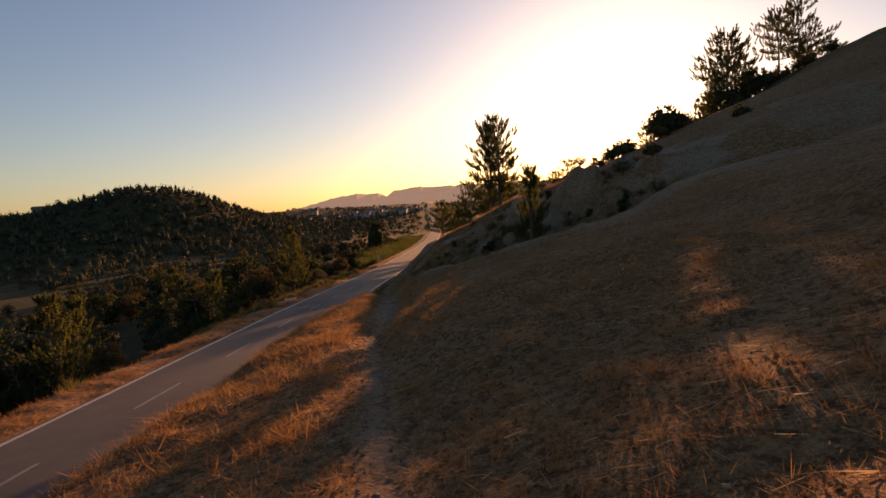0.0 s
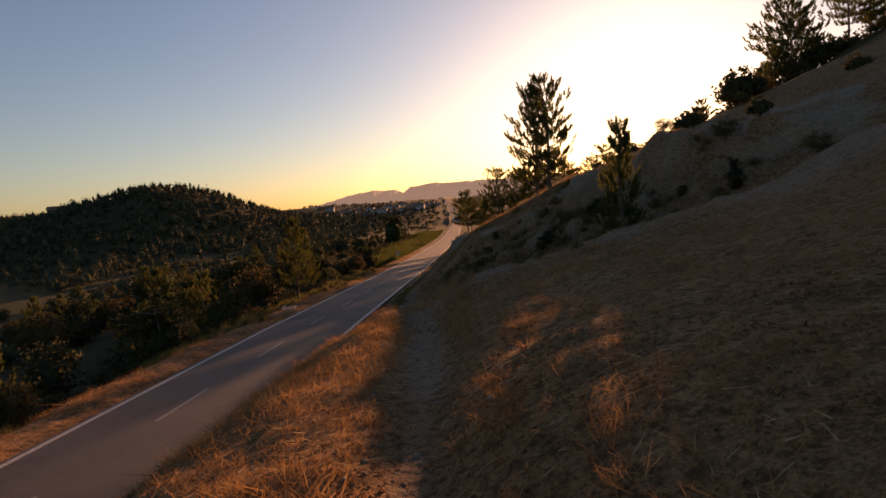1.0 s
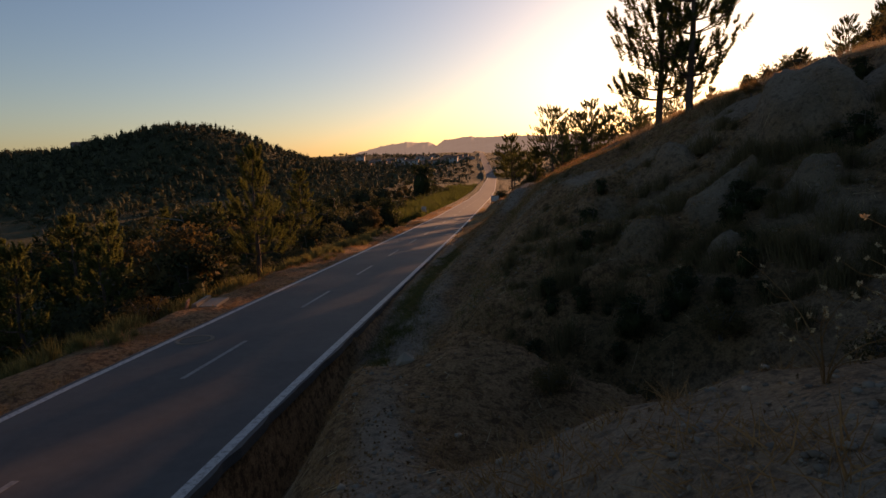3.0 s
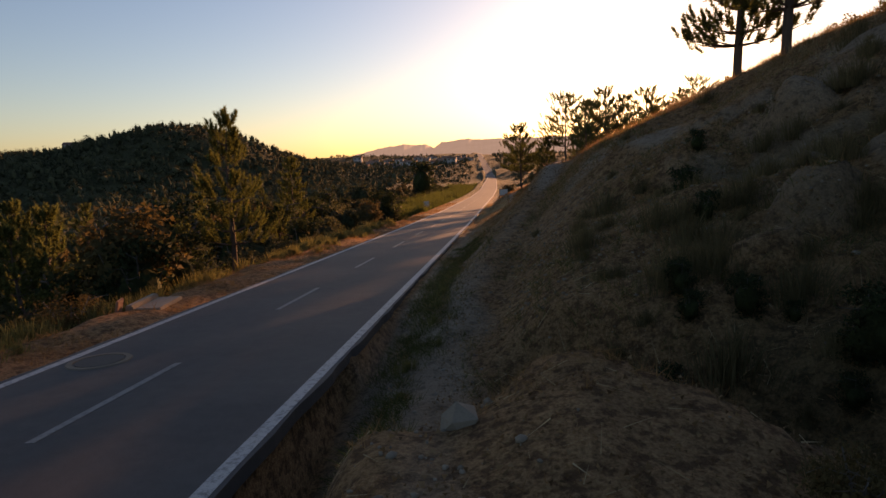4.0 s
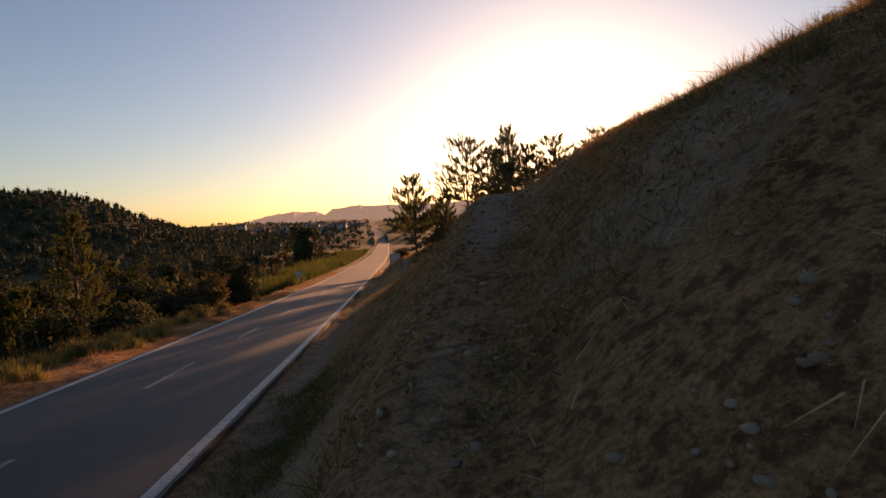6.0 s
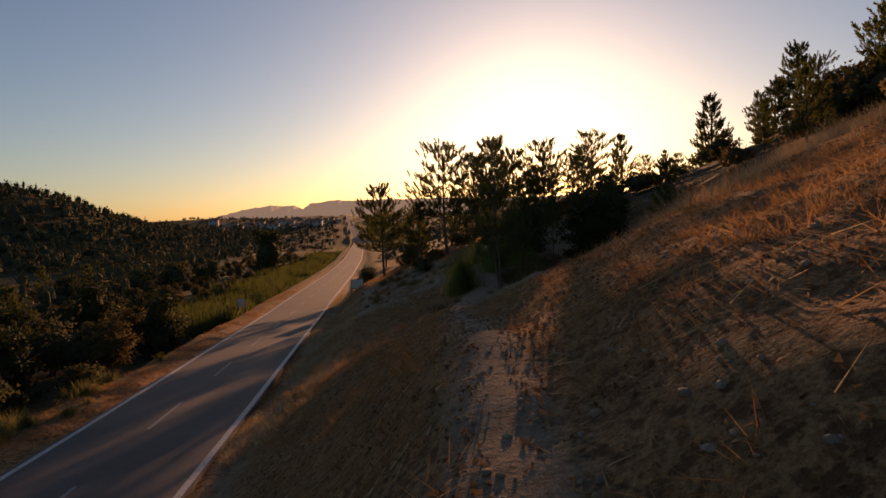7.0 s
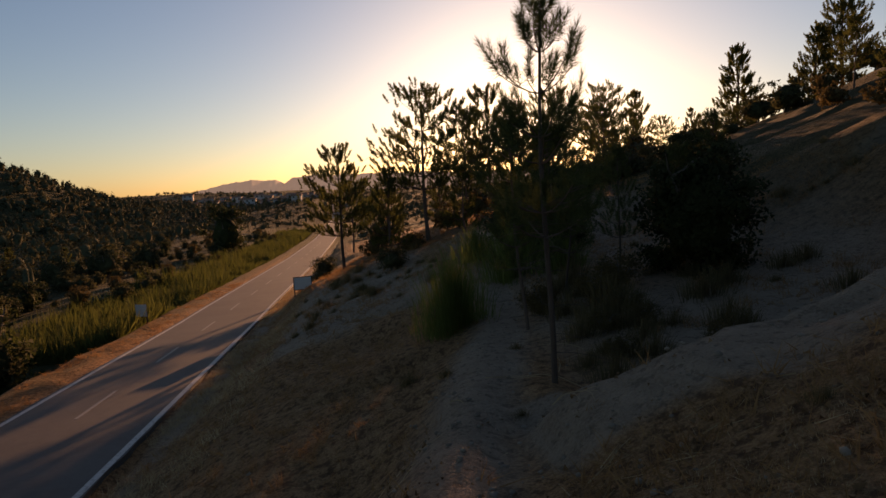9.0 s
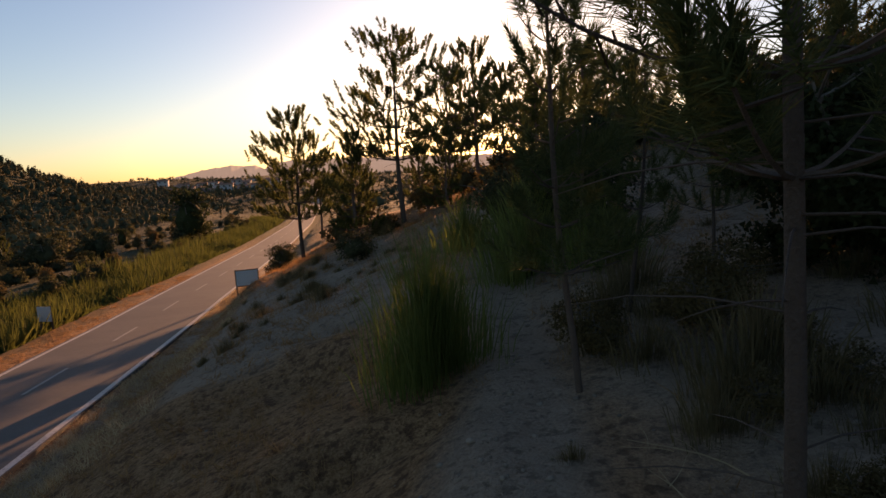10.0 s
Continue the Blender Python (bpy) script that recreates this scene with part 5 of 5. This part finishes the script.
for i, (x, y, L, a) in enumerate(((0.4, 24.2, 0.9, -0.7), (0.7, 23.8, 0.8, -0.3), (0.2, 24.9, 0.6, 0.2), (-0.2, 25.6, 0.5, 0.9), (1.3, 24.3, 0.6, -1.0), (0.9, 3.9, 0.5, 0.3), (1.9, 7.6, 0.5, -0.5), (2.0, 63.6, 0.5, 0.6), (4.6, 63.2, 0.5, 1.2), (-1.9, 37.0, 0.4, 0.2), (2.3, 65.2, 0.5, -0.8), (3.3, 66.7, 1.1, 2.4), (3.7, 67.2, 0.9, -0.4), (3.2, 67.5, 1.2, 1.3), (4.4, 67.0, 1.0, 0.5), (3.0, 66.3, 0.8, -0.9), (2.1, 67.4, 0.4, 0.3), (3.9, 68.3, 0.9, 2.0), (1.6, 66.4, 0.35, 1.9))):
    twig(x, y, L, a, 700 + i)
for i, (x, y, s_) in enumerate(((-3.32, 32.8, 0.20), (-3.52, 33.9, 0.11), (-3.35, 34.6, 0.06), (-3.1, 33.3, 0.07), (0.03, 50.6, 0.035), (0.28, 50.9, 0.035), (0.35, 52.3, 0.04), (-0.2, 26.0, 0.05), (1.3, 51.6, 0.05), (2.6, 11.0, 0.06), (0.6, 24.4, 0.06), (1.9, 49.5, 0.08))):
    v, f = stone_verts(rnd(90 + i), s_)
    st = tagged(new("rock", mesh_from("rock", v, f, M_STONE)), "pale angular rock lying beside the trail", "rock", "loose rocks")
    st.location = (x, y, gz(x, y) + s_ * 0.25)


# ---- roadside objects ----
def sign(label, x, y, low, high, wide, turn, post_out, framed):
    """A flat board on two posts, its posts let into the ground."""
    ob = thing("roadside_sign", label, "sign")
    ob.matrix_basis = pose(x, y, gz(x, y), 0, 0, turn)
    z0, z1 = low - gz(x, y), high - gz(x, y)
    mid, tall = (z0 + z1) / 2, z1 - z0
    part_of("board", bm_mesh("board", box_bm((wide, 0.025, tall), (0, 0, mid), 0.006), M_BOARD), ob, "weathered blank white board")
    for k in (-1, 1):
        part_of("post", bm_mesh("post", box_bm((0.06, 0.06, z1 + 0.35), (k * (wide / 2 - post_out), 0.045, (z1 - 0.30) / 2), 0.008), M_DARKWOOD), ob)
    if framed:
        for k in (-1, 1):
            part_of("frame_rail", bm_mesh("frame_rail", box_bm((wide + 0.06, 0.035, 0.035), (0, -0.006, mid + k * tall / 2), 0.006), M_DARKWOOD), ob)
            part_of("frame_stile", bm_mesh("frame_stile", box_bm((0.035, 0.037, tall - 0.04), (k * wide / 2, -0.006, mid), 0.006), M_DARKWOOD), ob)
    return ob


sign("white framed board on dark posts on the bank", -2.12, 89.2, -0.2, 0.43, 0.86, 8, 0.02, True)
sign("small white board on two posts on the verge", -10.28, 90.9, -1.24, -0.62, 0.62, -18, 0.05, False)


def manhole(x, y):
    ob = thing("manhole", "round iron manhole cover set in the road", "manhole")
    ob.location = (x, y, float(road_z(y)) + 0.002)
    tilt = math.atan((float(road_z(y + 1)) - float(road_z(y - 1))) / 2)
    ob.rotation_euler = (tilt, 0, 0)
    bm = bmesh.new()
    bmesh.ops.create_cone(bm, cap_ends=True, segments=32, radius1=0.31, radius2=0.30, depth=0.02)
    part_of("lid", bm_mesh("lid", bm, M_IRON), ob)
    bm = bmesh.new()
    ring = []
    for r, z in ((0.33, -0.01), (0.33, 0.012), (0.40, 0.012), (0.42, -0.01)):
        ring.append([bm.verts.new((r * math.cos(6.28319 * k / 32), r * math.sin(6.28319 * k / 32), z)) for k in range(32)])
    for a, b in zip(ring, ring[1:]):
        for k in range(32):
            bm.faces.new((a[k], a[(k + 1) % 32], b[(k + 1) % 32], b[k]))
    part_of("rim", bm_mesh("rim", bm, M_STONE), ob, "pale concrete rim")


manhole(-8.5, 36.04)


def culvert(x, y):
    ob = thing("culvert_head", "low concrete culvert head in the verge", "culvert")
    ob.matrix_basis = pose(x, y, gz(x, y), 0, 0, 6)
    part_of("slab", bm_mesh("slab", box_bm((0.55, 1.1, 0.12), (0, 0, 0.03), 0.02), M_STONE), ob)
    part_of("curb", bm_mesh("curb", box_bm((0.16, 1.2, 0.22), (-0.36, 0, 0.06), 0.025), M_STONE), ob)
    part_of("tile", bm_mesh("tile", box_bm((0.05, 0.34, 0.36), (-0.5, -0.7, 0.16), 0.01, pose(0, 0, 0, 0, 14, 10)), M_ROOF), ob, "broken orange clay tile leaning upright")


culvert(-10.35, 40.6)


def dead_plant(x, y, h, seed, n=16):
    """A dead thistle: bent pale stalks with dry heads."""
    g = rnd(seed)
    ob = put(thing("dead_thistle", "dead pale thistle with bent dry stalks", "plant", "dead thistles"), x, y)
    tubes, heads = [], []
    for k in range(n):
        a, L = g.random() * 6.28, h * (0.45 + 0.6 * g.random())
        q = np.linspace(0, 1, 7)
        out, hook = 0.25 + 0.6 * g.random(), 0.7 * g.random()
        pts = np.stack([np.cos(a + 0.7 * q) * L * out * q ** 1.4, np.sin(a + 0.7 * q) * L * out * q ** 1.4, L * (q - hook * q ** 3)], 1)
        pts[0, 2] = -0.05
        tubes.append(tube(pts, 0.004 * (1 - 0.6 * q), 4))
        for j in range(2):
            w = 0.55 + 0.4 * g.random()
            p = np.array([np.interp(w, q, pts[:, c]) for c in range(3)])
            e = p + np.array([g.normal() * 0.14, g.normal() * 0.14, 0.10 * g.random() + 0.03]) * h
            tubes.append(tube(np.array([p, (p + e) / 2 + (0, 0, -0.03), e]), [0.004, 0.003, 0.002], 3))
            heads.append(e)
        heads.append(pts[-1])
    part_of("stem", mesh_from("stem", *join(tubes), M_STRAW), ob)
    tagged(part_of("seed_head", tri_mesh("seed_head", leaves(np.array(heads), 0.014, 10, 0.016, g, 1.0), M_STALK), ob), kind="stuff")


for i, (x, y, h, n) in enumerate(((0.35, 27.3, 1.2, 20), (0.8, 27.7, 1.0, 14), (0.1, 27.7, 0.8, 10), (1.4, 27.9, 0.9, 10), (2.5, 29.3, 0.9, 9), (1.9, 29.0, 0.8, 8), (3.5, 10.2, 0.55, 5), (4.2, 57.8, 0.9, 8), (5.4, 58.6, 1.0, 8))):
    dead_plant(x, y, h, 300 + i, n)


# ---- the village across the valley ----
def house(x, y, w, d, storeys, turn, roof_pitch, seed):
    g = rnd(seed)
    ob = thing("house", "white plastered village house with a clay tile roof" if seed % 3 else "pale village house with a low clay roof", "house", "village houses")
    base = gz(x, y) - 1.0
    ob.matrix_basis = pose(x, y, base, 0, 0, turn)
    h = 2.3 * storeys
    part_of("wall", bm_mesh("wall", box_bm((w, d, h + 1.5), (0, 0, h / 2 - 0.75)), M_WALL), ob)
    bm = bmesh.new()
    r, e = roof_pitch, 0.4
    p = [(-w / 2 - e, -d / 2 - e, h), (w / 2 + e, -d / 2 - e, h), (w / 2 + e, d / 2 + e, h), (-w / 2 - e, d / 2 + e, h), (-w / 2 - e, 0, h + r), (w / 2 + e, 0, h + r)]
    vs = [bm.verts.new(q) for q in p]
    for f in ((0, 1, 5, 4), (2, 3, 4, 5), (0, 4, 3), (1, 2, 5), (3, 2, 1, 0)):
        bm.faces.new([vs[k] for k in f])
    part_of("roof", bm_mesh("roof", bm, M_ROOF), ob)
    cols = max(2, int(w / 3.2))
    for st in range(storeys):
        for c in range(cols):
            part_of("window", bm_mesh("window", box_bm((1.0, 0.12, 1.1), (-w / 2 + w * (c + 0.5) / cols, -d / 2 - 0.03, 1.3 + 2.5 * st))  , M_PANE), ob)


g = rnd(401)
for i in range(26):
    f = (i + 0.6 * g.random()) / 26
    y = 430 + 50 * g.random() + 30 * (i % 3)
    az = radians(-14.0 + 12.2 * f)
    x = -3.5 + (y - 31) * math.tan(az)
    if abs(x - float(road_x(y))) < 8:
        x -= 14
    house(x, y, 6 + 4.5 * g.random() ** 2, 4.5 + 1.5 * g.random(), 2 if g.random() < 0.1 else 1, -20 + 40 * g.random(), 0.9 + 0.4 * g.random(), 500 + i)
house(-216, 318, 11, 8, 2, 25, 1.6, 560)


def last_ridge():
    """The last ridge: a plain distant backdrop, haze put into its colour and glow."""
    m, n, l, b = principled("painted_haze")
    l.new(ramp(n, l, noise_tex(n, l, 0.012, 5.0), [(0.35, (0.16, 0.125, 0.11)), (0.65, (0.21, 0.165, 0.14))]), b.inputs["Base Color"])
    # faint emission imitates sunlit haze; the ridge itself is no light source
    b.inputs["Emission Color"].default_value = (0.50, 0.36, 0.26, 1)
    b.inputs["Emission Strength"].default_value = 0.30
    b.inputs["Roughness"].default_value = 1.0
    verts, faces = [], []
    azs = np.arange(-60, 60.01, 0.125)
    top = np.interp(azs, [-60, -30, -16, -13.5, -10.5, -8.6, -6.4, -5.7, -5.0, -3.2, 0, 3, 7, 11, 20, 40, 60], [0.6, 0.4, 0.35, 0.75, 1.4, 1.62, 1.5, 1.15, 1.65, 1.88, 1.78, 1.75, 1.7, 1.5, 1.3, 1.0, 0.8])
    R = 2400.0
    for a, e in zip(azs, top):
        e += 0.05 * float(wavy(a, 0.5, 0.5, 41)) + 0.03 * float(wavy(a, 2.5, 0.17, 42))
        dx, dy = math.sin(radians(a)), math.cos(radians(a))
        for rr, z in ((R - 500, -30.0), (R, 4 + R * math.tan(radians(e))), (R + 300, 4 + R * math.tan(radians(e)) - 12), (R + 600, -40.0)):
            verts.append((dx * rr, dy * rr, z))
    for i in range(len(azs) - 1):
        for k in range(3):
            faces.append((4 * i + k, 4 * i + 4 + k, 4 * i + 5 + k, 4 * i + 1 + k))
    tagged(new("backdrop", mesh_from("backdrop", verts, faces, m, True)), "far ridge with painted glowing haze behind the village", "hills", kind="structure")


last_ridge()
